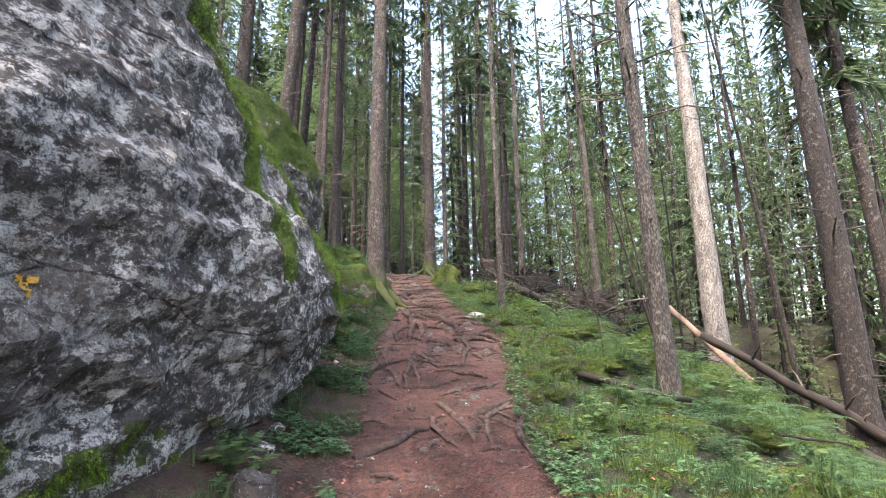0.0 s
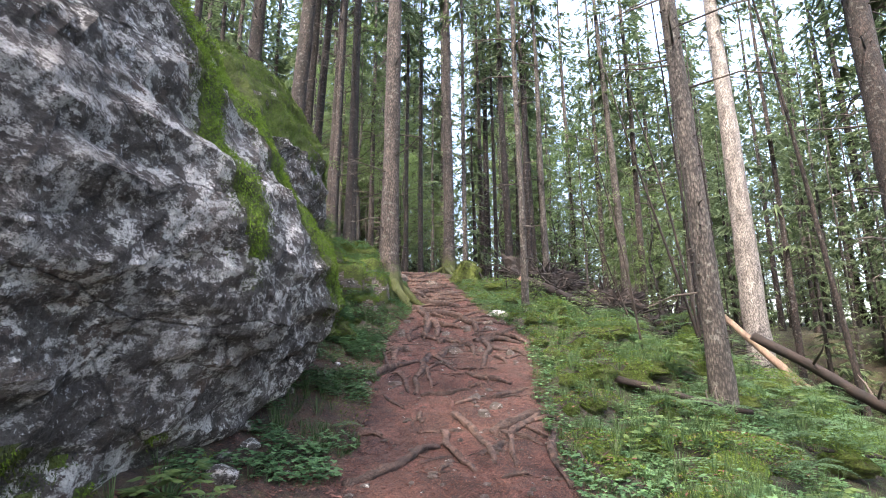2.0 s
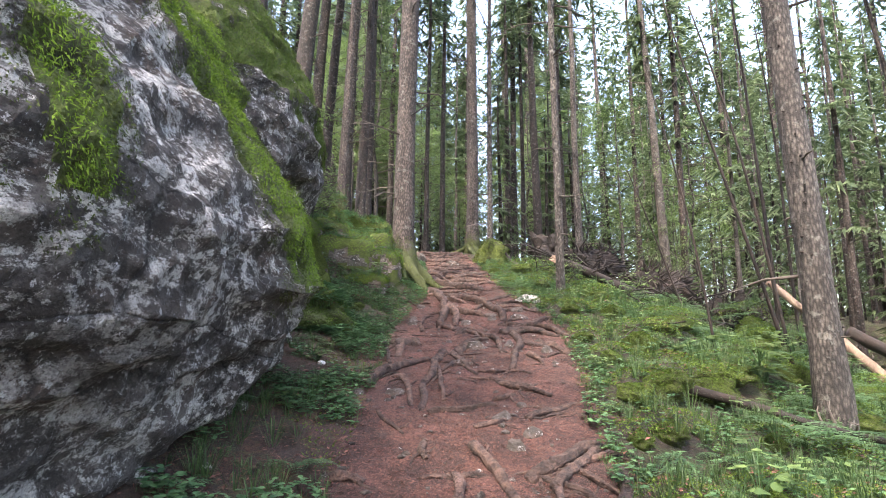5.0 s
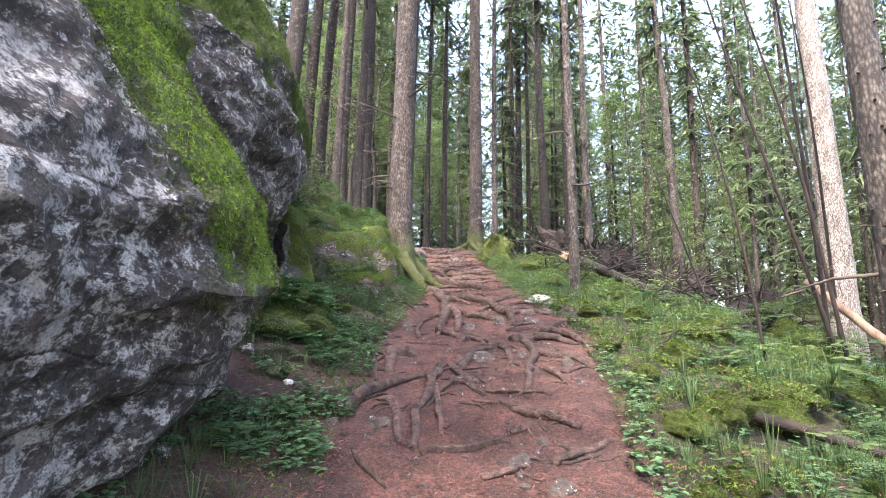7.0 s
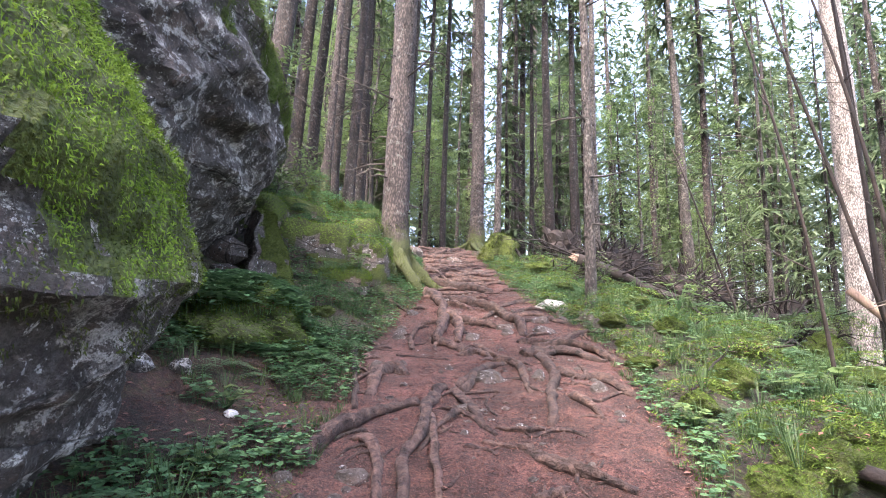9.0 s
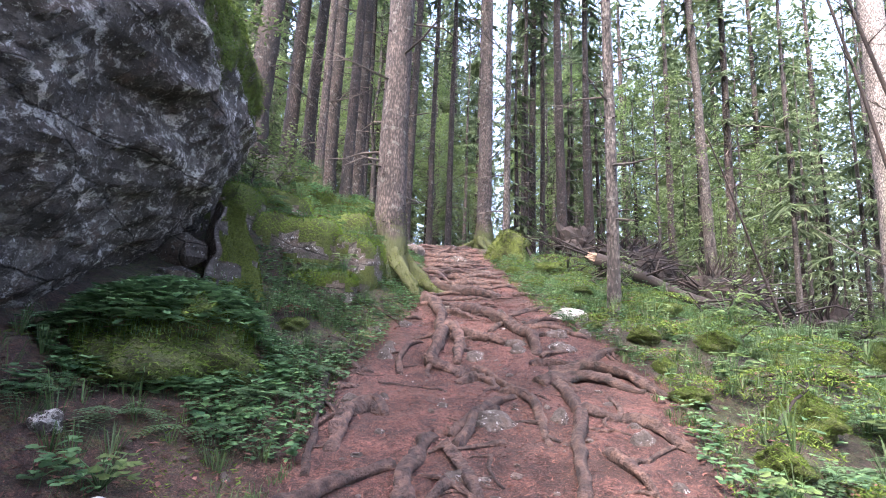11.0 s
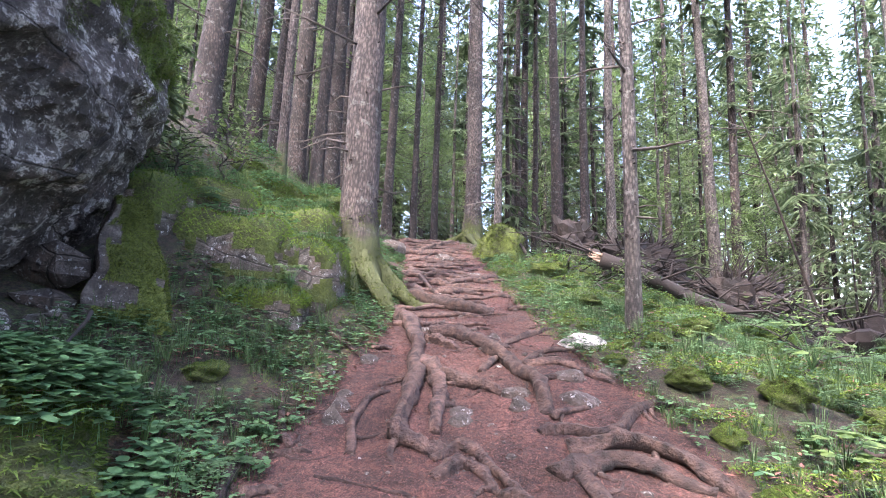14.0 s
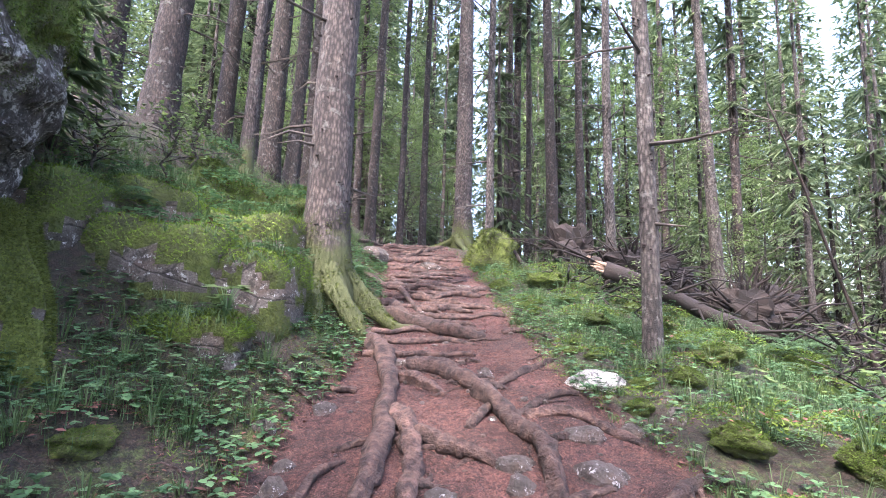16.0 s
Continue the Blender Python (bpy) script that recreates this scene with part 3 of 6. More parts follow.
def broadleaf(height, seed, leaves=1500, low=0.2, size=0.12):
    """A slender sapling: forked stem and a loose crown of many small leaves in layers."""
    rnd = random.Random(seed)
    top = new("broadleaf_tree")
    g, lf = Geo(), Geo()
    stem = [Vector((0.25 * noise.noise(Vector((i * 0.5, seed, 0))), 0.25 * noise.noise(Vector((seed, i * 0.5, 3))), height * i / 9 - 0.05)) for i in range(10)]
    g.tube(stem, [0.012 + 0.007 * height * (1 - i / 9) for i in range(10)], 7, 0.1, seed)
    ends = []
    for k in range(26):
        t = low + (0.97 - low) * k / 25
        b = stem[min(int(t * 9), 8)].lerp(stem[min(int(t * 9) + 1, 9)], t * 9 - int(t * 9))
        a = k * 2.4 + rnd.uniform(-0.4, 0.4)
        long = height * 0.26 * (1.1 - t) * rnd.uniform(0.6, 1.2) + 0.2
        d = Vector((math.cos(a), math.sin(a), rnd.uniform(0.1, 0.6)))
        mid, end = b + d * long * 0.5, b + d * long + Vector((0, 0, -0.1 * long))
        g.tube((b, mid, end), (0.003 * height * (1.1 - t) + 0.004, 0.006, 0.003), 4)
        ends.append((b, mid, end, long))
    for _ in range(leaves):
        b, mid, end, long = rnd.choice(ends)
        t = rnd.uniform(0.25, 1.05)
        p = (b.lerp(mid, t * 2) if t < 0.5 else mid.lerp(end, t * 2 - 1)) + Vector((rnd.gauss(0, 0.16 * long + 0.04), rnd.gauss(0, 0.16 * long + 0.04), rnd.gauss(0, 0.06 * long + 0.03)))
        d = Vector((rnd.uniform(-1, 1), rnd.uniform(-1, 1), rnd.uniform(-0.5, 0.15))).normalized()
        s = size * rnd.uniform(0.6, 1.3)
        lf.leaf(p, d * s, d.cross(Vector((rnd.uniform(-0.4, 0.4), rnd.uniform(-0.4, 0.4), 1))).normalized() * s * 0.6, 0.01)
    tagged(part("stem", g, BARK_GREY, top), kind="stuff")
    part("crown", lf, FRESH, top, smooth=False)
    return top


def stand(ob, x, y, label, category="spruce tree", group="", turn=0.0, s=1.0, sz=None, sink=0.1, copy=True, z=None):
    m = Matrix.Translation((x, y, (ground_z(x, y) if z is None else z) - sink)) @ Matrix.Rotation(turn, 4, "Z") @ Matrix.Diagonal((s, s, sz or s, 1))
    if copy:
        ob = copy_thing(ob, m)
    else:
        ob.matrix_basis = m
    return tagged(ob, label, category, group)


def plant_measured_trees():
    """x, y, diameter, height, start of the crown, lean, bark."""
    near = [
        (-1.17, 13.85, 0.46, 27, 13.0, (0.004, 0.0), BARK_FOOT, "thick spruce with mossy foot beside the root-covered trail"),
        (0.40, 22.0, 0.46, 28, 12.0, (-0.002, 0.0), BARK_FOOT, "straight spruce at the top of the trail"),
        (2.10, 13.2, 0.145, 19, 10.5, (0.010, 0.02), BARK_GREY, "slim pale spruce with dead stubs beside the trail"),
        (4.20, 8.65, 0.31, 22, 10.5, (-0.022, 0.0), BARK_GREY, "mottled spruce trunk standing in ferns"),
        (12.3, 21.2, 0.98, 32, 17.0, (-0.006, 0.0), BARK_SUNLIT, "massive sunlit spruce on the lower slope"),
        (9.3, 10.9, 0.58, 27, 11.5, (0.004, 0.0), BARK, "stout dark spruce with a bare leaning trunk"),
        (10.1, 12.0, 0.36, 25, 11.5, (0.0, 0.0), BARK, "dark spruce trunk behind a stouter one"),
        (11.6, 12.2, 0.40, 26, 11.0, (-0.01, 0.0), BARK, "dark leaning spruce with dry twigs"),
        (-3.6, 21.0, 0.42, 26, 11.0, (0.01, 0.0), BARK, "dark spruce on the mossy bank"),
        (-3.15, 18.4, 0.26, 23, 11.0, (0.01, 0.0), BARK, "slim spruce on the mossy bank"),
        (-3.9, 19.0, 0.42, 25, 11.0, (0.02, 0.0), BARK, "stout spruce on the mossy bank"),
        (-3.25, 16.4, 0.17, 15, 9.5, (0.015, 0.0), BARK_FOOT, "thin tree with a mossy stem on the bank"),
        (-4.6, 16.0, 0.50, 26, 10.0, (0.04, 0.0), BARK, "thick red-brown spruce high on the bank"),
        (-5.1, 19.2, 0.38, 25, 10.0, (0.03, 0.0), BARK, "spruce high on the bank"),
        (-4.95, 20.4, 0.36, 25, 10.0, (0.03, 0.0), BARK, "spruce high on the bank"),
        (-6.4, 17.0, 0.52, 26, 10.0, (0.02, 0.0), BARK, "thick spruce above the boulder"),
        (-2.0, 21.2, 0.24, 22, 11.0, (0.02, 0.0), BARK, "slender spruce behind the thick one"),
        (4.55, 22.4, 0.27, 21, 11.5, (-0.01, 0.0), BARK_GREY, "slim pale spruce above the brushwood"),
        (3.04, 23.5, 0.34, 24, 10.5, (-0.004, 0.0), BARK, "red-brown spruce above the brushwood"),
        (2.95, 27.7, 0.22, 22, 10.5, (0.0, 0.0), BARK, "thin dark spruce with bare stem"),
        (2.2, 27.0, 0.22, 22, 10.5, (-0.005, 0.0), BARK, "thin dark spruce with bare stem"),
        (0.97, 19.4, 0.16, 19, 11.0, (0.0, 0.0), BARK_GREY, "thin grey spruce behind the mossy stump"),
        (-1.0, 26.0, 0.24, 23, 10.5, (0.005, 0.0), BARK, "thin dark spruce with bare stem"),
        (-1.6, 24.5, 0.20, 22, 10.5, (0.005, 0.0), BARK, "thin dark spruce with bare stem"),
        (8.9, 25.3, 0.42, 25, 11.0, (-0.03, 0.0), BARK_GREY, "leaning grey spruce over the brushwood"),
        (4.1, 24.2, 0.25, 23, 10.5, (0.0, 0.0), BARK, "dark spruce above the brushwood"),
    ]
    for k, (x, y, d, h, c, lean, bark, text) in enumerate(near):
        big = d > 0.4
        tree = spruce(d, h, c, 50 + k, lean, bark, 0.7 if y < 15 else 0.5, 1.0, 80 if y < 15 else 50, 1.6 if bark is BARK_FOOT else 1.35, 1.25 if y < 15 else 1.0, y < 24)
        if bark is BARK_FOOT and d > 0.3:  # mossy root flares run out from the foot
            rnd = random.Random(k)
            tufts = Geo()
            for a in (-2.5, -1.6, -0.95, -0.2, 0.9, 2.2):
                a += rnd.uniform(-0.15, 0.15)
                out = Vector((math.cos(a), math.sin(a), 0))
                reach, g = rnd.uniform(0.6, 1.0), Geo()
                base = ground_z(x, y) - 0.1
                line = []
                for i in range(9):
                    u = i / 8
                    q = out * (d * 0.28 + reach * u) + Vector((-out.y, out.x, 0)) * 0.12 * math.sin(u * 3 + a)
                    line.append(Vector((q.x, q.y, max(0.5 * (1 - u) ** 2.6, 0) + (ground_z(x + q.x, y + q.y) - base) * min(1, u * 1.5) - 0.04)))
                g.tube(line, [d * (0.27 - 0.19 * i / 8) for i in range(9)], 12, 0.75, k + a)
                part("root_flare", g, BARK_FOOT, tree, "mossy root flare")
                for f in g.f[:-2]:
                    for _ in range(26):
                        c = g.v[f[0]].lerp(g.v[f[2]], rnd.random()).lerp(g.v[f[1]], rnd.random() * 0.5)
                        if noise.noise(c * 3 + Vector((x, 0, 0))) > -0.1:
                            e = Vector((rnd.uniform(-1, 1), rnd.uniform(-1, 1), rnd.uniform(-0.2, 1))).normalized()
                            tufts.blade(c, e * rnd.uniform(0.016, 0.045), e.cross(Vector((rnd.uniform(-1, 1), 0.3, rnd.uniform(-1, 1)))).normalized() * 0.013)
            for _ in range(2600):
                a, z = rnd.uniform(0, 6.28), 0.05 + 1.1 * rnd.random() ** 2
                e = Vector((math.cos(a), math.sin(a), rnd.uniform(-0.5, 0.3)))
                c = Vector((math.cos(a), math.sin(a), 0)) * d * 0.5 * (1 + 0.9 * math.exp(-z / 0.35)) + Vector((0, 0, z))
                if noise.noise(c * 3) > -0.15 + 0.25 * z:
                    tufts.leaf(c, e * rnd.uniform(0.015, 0.04), Vector((-e.y, e.x, rnd.uniform(-0.5, 0.5))) * 0.015, 0.002)
            tagged(part("moss", tufts, MOSS_DARK, tree, "dark green moss on the foot", smooth=False), kind="stuff")
        stand(tree, x, y, text, copy=False, group="spruces along the trail")


plant_measured_trees()


def plant_forest():
    rnd = random.Random(7)
    protos = [spruce(0.27, 23, 7.5, 201, (0.004, 0.006), BARK, 0.46, 1.5, 50), spruce(0.33, 26, 8.5, 202, (-0.006, 0.0), BARK, 0.46, 1.5, 50), spruce(0.2, 19, 6.0, 203, (0.0, 0.008), BARK_GREY, 0.46, 1.5, 50)]
    young = [young_spruce(5.5, 301, 1.3), young_spruce(8.0, 302, 1.6)]
    leafs = [broadleaf(6.0, 401, 4200, 0.2, 0.065), broadleaf(9.0, 402, 5200, 0.25, 0.075)]
    taken = []

    def free(x, y, gap):
        return all((x - a) ** 2 + (y - b) ** 2 > gap * gap for a, b in taken)

    def scatter(kind, count, area, gap, labels, category, group, s=(0.85, 1.2)):
        first = {id(o): True for o in kind}
        done = tries = 0
        while done < count and tries < count * 60:
            tries += 1
            x, y = rnd.uniform(area[0], area[1]), rnd.uniform(area[2], area[3])
            if -7.4 < x < -2 and -3.6 < y < 12.6:  # not inside the boulders
                x -= 5.6
            if -2 < y < 25 and abs(x - along(y, TRAIL_X)) < 1.6 or not free(x, y, gap):
                continue
            if y < 20 and -3.6 < x < 7 or 6 < x < 19 and 3 < y < 25:  # the lower slope is open and sunny
                continue
            taken.append((x, y))
            o = rnd.choice(kind)
            k = rnd.uniform(*s)
            fresh = first.pop(id(o), False)
            stand(o, x, y, rnd.choice(labels) if len(labels) > 1 else labels[0], category, group, rnd.uniform(0, 6.28), k, k * rnd.uniform(0.9, 1.1), copy=not fresh)
            done += 1
        for o in kind:
            if id(o) in first:
                stand(o, 30 + 3 * len(taken) % 7, 75, labels[0], category, group, copy=False)

    scatter(protos, 80, (-24, 32, 24, 62), 1.7, ["tall bare-stemmed spruce in the forest"], "spruce tree", "spruces of the forest")
    scatter(protos[:2], 26, (9, 30, 6, 26), 1.9, ["tall spruce on the lower slope"], "spruce tree", "spruces of the forest")
    scatter(protos[:2], 16, (-22, -7, 8, 26), 2.2, ["tall spruce on the hill above the boulder"], "spruce tree", "spruces of the forest")
    # unseen canopy behind the start, added to filter the sunlight
    scatter(protos[:2], 8, (-16, 16, -16, -3), 2.6, ["unseen tall spruce behind the boulder, added as canopy shade"], "spruce tree", "spruces of the forest")
    dense = [spruce(0.3, 22, 1.8, 204, (0.0, 0.0), BARK, 0.43, 0.8, 20, reach=1.3), spruce(0.34, 26, 3.0, 205, (0.0, 0.0), BARK, 0.43, 0.8, 20, reach=1.25)]
    # dense crowns added out of view, only to shade the trail and rocks
    shade = [spruce(0.42, 25, 5.5, 206, (0.0, 0.0), BARK, 0.6, 1.5, 30, reach=1.35), spruce(0.46, 28, 6.5, 207, (0.0, 0.0), BARK, 0.6, 1.5, 30, reach=1.35)]
    scatter(shade, 15, (-3.4, 13, -15, -2.0), 2.3, ["unseen dense spruce behind the start, added to shade the trail"], "spruce tree", "spruces of the forest", (0.9, 1.15))
    scatter(shade, 7, (-14, -4.5, -13, 7), 2.4, ["unseen dense spruce beyond the boulder, added to shade the trail"], "spruce tree", "spruces of the forest", (0.9, 1.15))
    scatter(dense, 44, (-30, 52, 42, 70), 1.5, ["dense green spruce in the far forest"], "spruce tree", "spruces of the far forest", (1.1, 1.6))
    scatter(dense, 22, (15, 40, 14, 44), 1.8, ["dense green spruce across the slope"], "spruce tree", "spruces of the far forest", (0.8, 1.2))
    # never in view: these are added to cut the sun to a few dapples
    scatter(dense, 18, (-26, 4, -26, -4), 2.0, ["unseen dense spruce added behind the walker to block the sun"], "spruce tree", "spruces of the far forest", (0.9, 1.2))
    scatter(dense, 16, (13, 32, -12, 15), 2.2, ["dense dark spruce on the lower slope"], "spruce tree", "spruces of the far forest", (0.8, 1.1))
    scatter(young, 46, (-18, 34, 26, 58), 1.2, ["young spruce with dense green branches"], "young spruce", "young spruces", (0.8, 1.5))
    scatter(young, 14, (9, 26, 9, 26), 1.2, ["young spruce on the lower slope"], "young spruce", "young spruces", (0.7, 1.3))
    scatter(leafs, 46, (-18, 34, 25, 56), 1.0, ["slender sapling with light green leaves"], "sapling", "saplings", (0.8, 1.5))
    scatter(leafs, 14, (9, 26, 10, 26), 1.0, ["slender sapling on the lower slope"], "sapling", "saplings", (0.7, 1.3))


plant_forest()


def far_woods():
    """The wooded slopes beyond: rows of drooping conifers, too far off to count."""
    rnd = random.Random(19)
    g = Geo()
    for _ in range(400):
        a, far = radians(rnd.uniform(-48, 72)), rnd.uniform(50, 84)
        x, y = far * math.sin(a), 4 + far * math.cos(a)
        base, h, w = ground_z(x, y) - 2.0, rnd.uniform(24, 42), rnd.uniform(2.2, 3.6)
        for _ in range(560):
            t = rnd.random() ** 1.15
            b = rnd.uniform(0, 6.28)
            r = w * (1 - t) ** 0.8 * rnd.uniform(0.1, 1.0) + 0.1
            p = Vector((x + r * math.cos(b), y + r * math.sin(b), base + h * t))
            d = Vector((math.cos(b), math.sin(b), rnd.uniform(-0.9, 0.1))).normalized()
            g.blade(p, d * rnd.uniform(0.5, 1.2), Vector((-math.sin(b), math.cos(b), rnd.uniform(-0.4, 0.4))) * rnd.uniform(0.2, 0.5))
    tagged(mesh_ob("far_woods", g, NEEDLE, smooth=False), "far green conifer woods behind the trunks", "woods", kind="stuff")


far_woods()

# ---- moss on the boulders, mossy rocks ----
def front_moss(p):
    n = noise.noise(p * 2.2) * 0.5 + noise.noise(p * 6.0) * 0.3
    strip = abs(p.y - (4.31 - 0.16 * (p.z - 2.9))) < 0.11 + 0.10 * n + 0.05 * (p.z - 2.9) and 2.82 + 0.2 * n < p.z < 4.7
    cap = n > -0.6 and (p.y > 4.9 + 0.85 * (4.3 - p.z) + 0.3 * n and p.z > 2.72 + 0.28 * n)
    crest = p.z > 4.25 + 0.5 * n and 3.6 < p.y < 6.0 and n > -0.15
    foot = p.z < 1.75 + 0.3 * n and p.y < 4.2 and n > 0.12
    return strip or cap or crest or foot


def rear_moss(p):
    n = noise.noise(p * 2.0) * 0.5 + noise.noise(p * 6.0) * 0.3
    return p.z > 5.15 + 0.7 * n


def moss_on(boulder, mask, seed):
    """Hanging cushion moss in downward streaks: bright where it is thick, olive and brown where it thins out."""
    top, body, g = boulder
    me, rnd = body.data, random.Random(seed)
    me.materials.append(MOSS_BASE)
    bright, olive, flags = Geo(), Geo(), []
    o = Vector((seed, 0, 0))
    for f in g.f:
        c = (g.v[f[0]] + g.v[f[1]] + g.v[f[2]] + g.v[f[3]]) / 4
        on = c.x > -3.4 and mask(c)
        streak = noise.noise(Vector((c.x * 5, c.y * 5 + c.z * 1.2, c.z * 1.6)) + o) + 0.5 * noise.noise(c * 9 + o)
        fringe = c.x > -3.0 and not on and any(mask(c + Vector((0, dy, dz))) for dy, dz in ((0.16, 0.0), (-0.1, 0.0), (0.0, 0.2), (0.1, 0.25))) and streak > -0.05
        flags.append(1 if on and streak > -0.55 else 0)
        if not (on or fringe):
            continue
        n = (g.v[f[2]] - g.v[f[0]]).cross(g.v[f[3]] - g.v[f[1]]).normalized()
        if n.dot(c - Vector((-4.5, c.y, 3.0))) < 0:
            n = -n
        thick = max(0.0, 0.35 + streak) if on else 0.25
        t = bright if on and streak > -0.28 else olive
        for _ in range(22 if on else 9):
            p = c + (g.v[f[rnd.randrange(4)]] - c) * rnd.random()
            d = (n * 0.4 + Vector((rnd.uniform(-0.6, 0.6), rnd.uniform(-0.6, 0.6), rnd.uniform(-1.5, 0.2)))).normalized()
            t.blade(p + n * rnd.uniform(0.0, 0.012 + 0.05 * thick), d * rnd.uniform(0.010, 0.018 + 0.022 * thick), d.cross(n + Vector((rnd.uniform(-0.5, 0.5), rnd.uniform(-0.5, 0.5), rnd.uniform(-0.5, 0.5)))).normalized() * rnd.uniform(0.004, 0.009))
    me.polygons.foreach_set("material_index", flags)
    tagged(part("moss", bright, MOSS_BRIGHT if seed == 3 else MOSS, top, "bright green cushion moss hanging in tufts", smooth=False), kind="stuff")
    tagged(part("old_moss", olive, MOSS_DARK, top, "thin olive-brown moss at the edges", smooth=False), kind="stuff")


moss_on(BOULDERS[0], front_moss, 3)
moss_on(BOULDERS[1], rear_moss, 4)


def yellow_mark():
    """A trail blaze painted on the boulder: a blot with two prongs."""
    g = Geo()
    o = Vector((-1.62, 2.30, 2.46))
    from_box = [v for v in BOULDERS[0][2].v if abs(v.y - o.y) < 0.22 and abs(v.z - o.z) < 0.22 and v.x > -2.6]
    def face_x(y, z):
        return max((v for v in from_box), key=lambda v: -((v.y - y) ** 2 + (v.z - z) ** 2)).x
    n = 14
    for j in range(n + 1):
        for i in range(n + 1):
            y, z = o.y - 0.05 + 0.10 * i / n, o.z - 0.055 + 0.11 * j / n
            g.v.append(Vector((face_x(y, z) + 0.012, y, z)))
    for j in range(n):
        for i in range(n):
            u, v = (i + 0.5) / n - 0.5, (j + 0.5) / n - 0.5
            body = abs(u) < 0.20 + 0.10 * v and v < 0.12
            prong = v >= 0.12 and (abs(u + 0.26) < 0.16 or abs(u - 0.25) < 0.2) and v < 0.42
            if (body or prong) and noise.noise(Vector((u * 9, v * 9, 2))) > -0.35:
                a = j * (n + 1) + i
                g.f.append((a, a + 1, a + n + 2, a + n + 1))
    part("paint_mark", g, YELLOW, BOULDERS[0][0], "yellow painted trail mark on the rock")


yellow_mark()

# mossy rocks and mounds: x, y, half sizes, height of the centre over the soil
MOUNDS = [
    (-1.90, 9.5, 0.62, 0.80, 0.46, -0.08), 
    (-2.7, 14.6, 0.55, 0.5, 0.42, 0.05), (-2.2, 15.6, 0.5, 0.45, 0.4, 0.1), (-2.5, 16.8, 0.45, 0.4, 0.42, 0.15), (-2.0, 17.6, 0.4, 0.4, 0.35, 0.1), (-3.4, 15.4, 0.6, 0.5, 0.45, 0.1),
    (2.32, 8.35, 0.48, 0.55, 0.42, 0.12), (1.95, 7.35, 0.35, 0.5, 0.25, 0.05), (1.62, 6.2, 0.32, 0.5, 0.2, 0.02), (3.0, 6.4, 0.75, 0.6, 0.42, 0.05), (3.75, 5.2, 0.36, 0.36, 0.38, 0.12),
    (2.55, 9.9, 0.6, 0.6, 0.45, 0.1), (3.3, 9.2, 0.5, 0.5, 0.35, 0.1), (1.98, 11.5, 0.34, 0.4, 0.24, 0.05), (1.72, 12.35, 0.22, 0.16, 0.12, 0.05), (2.6, 11.3, 0.45, 0.45, 0.32, 0.05), (3.4, 11.2, 0.55, 0.5, 0.35, 0.1),
    (6.6, 14.6, 0.95, 0.8, 0.85, 0.35), (2.9, 13.6, 0.5, 0.5, 0.3, 0.1), (4.3, 13.0, 0.6, 0.6, 0.35, 0.1), (5.2, 11.6, 0.6, 0.6, 0.4, 0.1), (4.7, 7.2, 0.6, 0.6, 0.4, 0.1), (2.1, 4.9, 0.45, 0.5, 0.25, 0.0), (4.6, 9.9, 0.5, 0.5, 0.4, 0.1),
    (1.75, 16.8, 0.5, 0.5, 0.35, 0.1), (2.4, 18.6, 0.5, 0.5, 0.3, 0.1), (-1.55, 10.9, 0.3, 0.35, 0.2, 0.0),
    (1.62, 7.05, 0.22, 0.35, 0.20, 0.02), (1.86, 7.9, 0.28, 0.36, 0.30, 0.06), (1.98, 9.15, 0.28, 0.4, 0.24, 0.05), (1.85, 10.1, 0.3, 0.36, 0.2, 0.05), (1.9, 10.75, 0.24, 0.3, 0.2, 0.05), (2.9, 8.6, 0.35, 0.4, 0.4, 0.1), (2.3, 6.5, 0.4, 0.45, 0.3, 0.05),
    (8.9, 12.3, 0.85, 0.7, 0.7, 0.1),
]


def more_mounds():
    """Mossy hummocks all over the slope below the trail."""
    rnd = random.Random(64)
    while len(MOUNDS) < 128:
        y = rnd.uniform(3.0, 17.5)
        x = along(y, TRAIL_X) + along(y, TRAIL_W) + 0.25 + 6.2 * rnd.random() ** 1.3
        r = rnd.uniform(0.16, 0.5) * (0.7 + 0.1 * min(x, 5))
        if all(((x - m[0]) / (m[2] + r * 0.6)) ** 2 + ((y - m[1]) / (m[3] + r * 0.6)) ** 2 > 1 for m in MOUNDS) and abs(x - along(y, TRAIL_X)) - along(y, TRAIL_W) > r * 0.6:
            MOUNDS.append((x, y, r, r * rnd.uniform(0.8, 1.3), r * rnd.uniform(0.5, 0.85), r * 0.1))


more_mounds()


def cover_z(x, y):
    z = ground_z(x, y)
    for mx, my, rx, ry, top, _ in LEDGES:
        if abs(x - mx) < rx * 0.9 and abs(y - my) < ry * 0.9:
            z = max(z, top)
    for mx, my, rx, ry, rz, up in MOUNDS:
        q = ((x - mx) / rx) ** 2 + ((y - my) / ry) ** 2
        if q < 0.9:
            z = max(z, ground_z(mx, my) + up + rz * 0.85 * math.sqrt(1 - q))
    return z


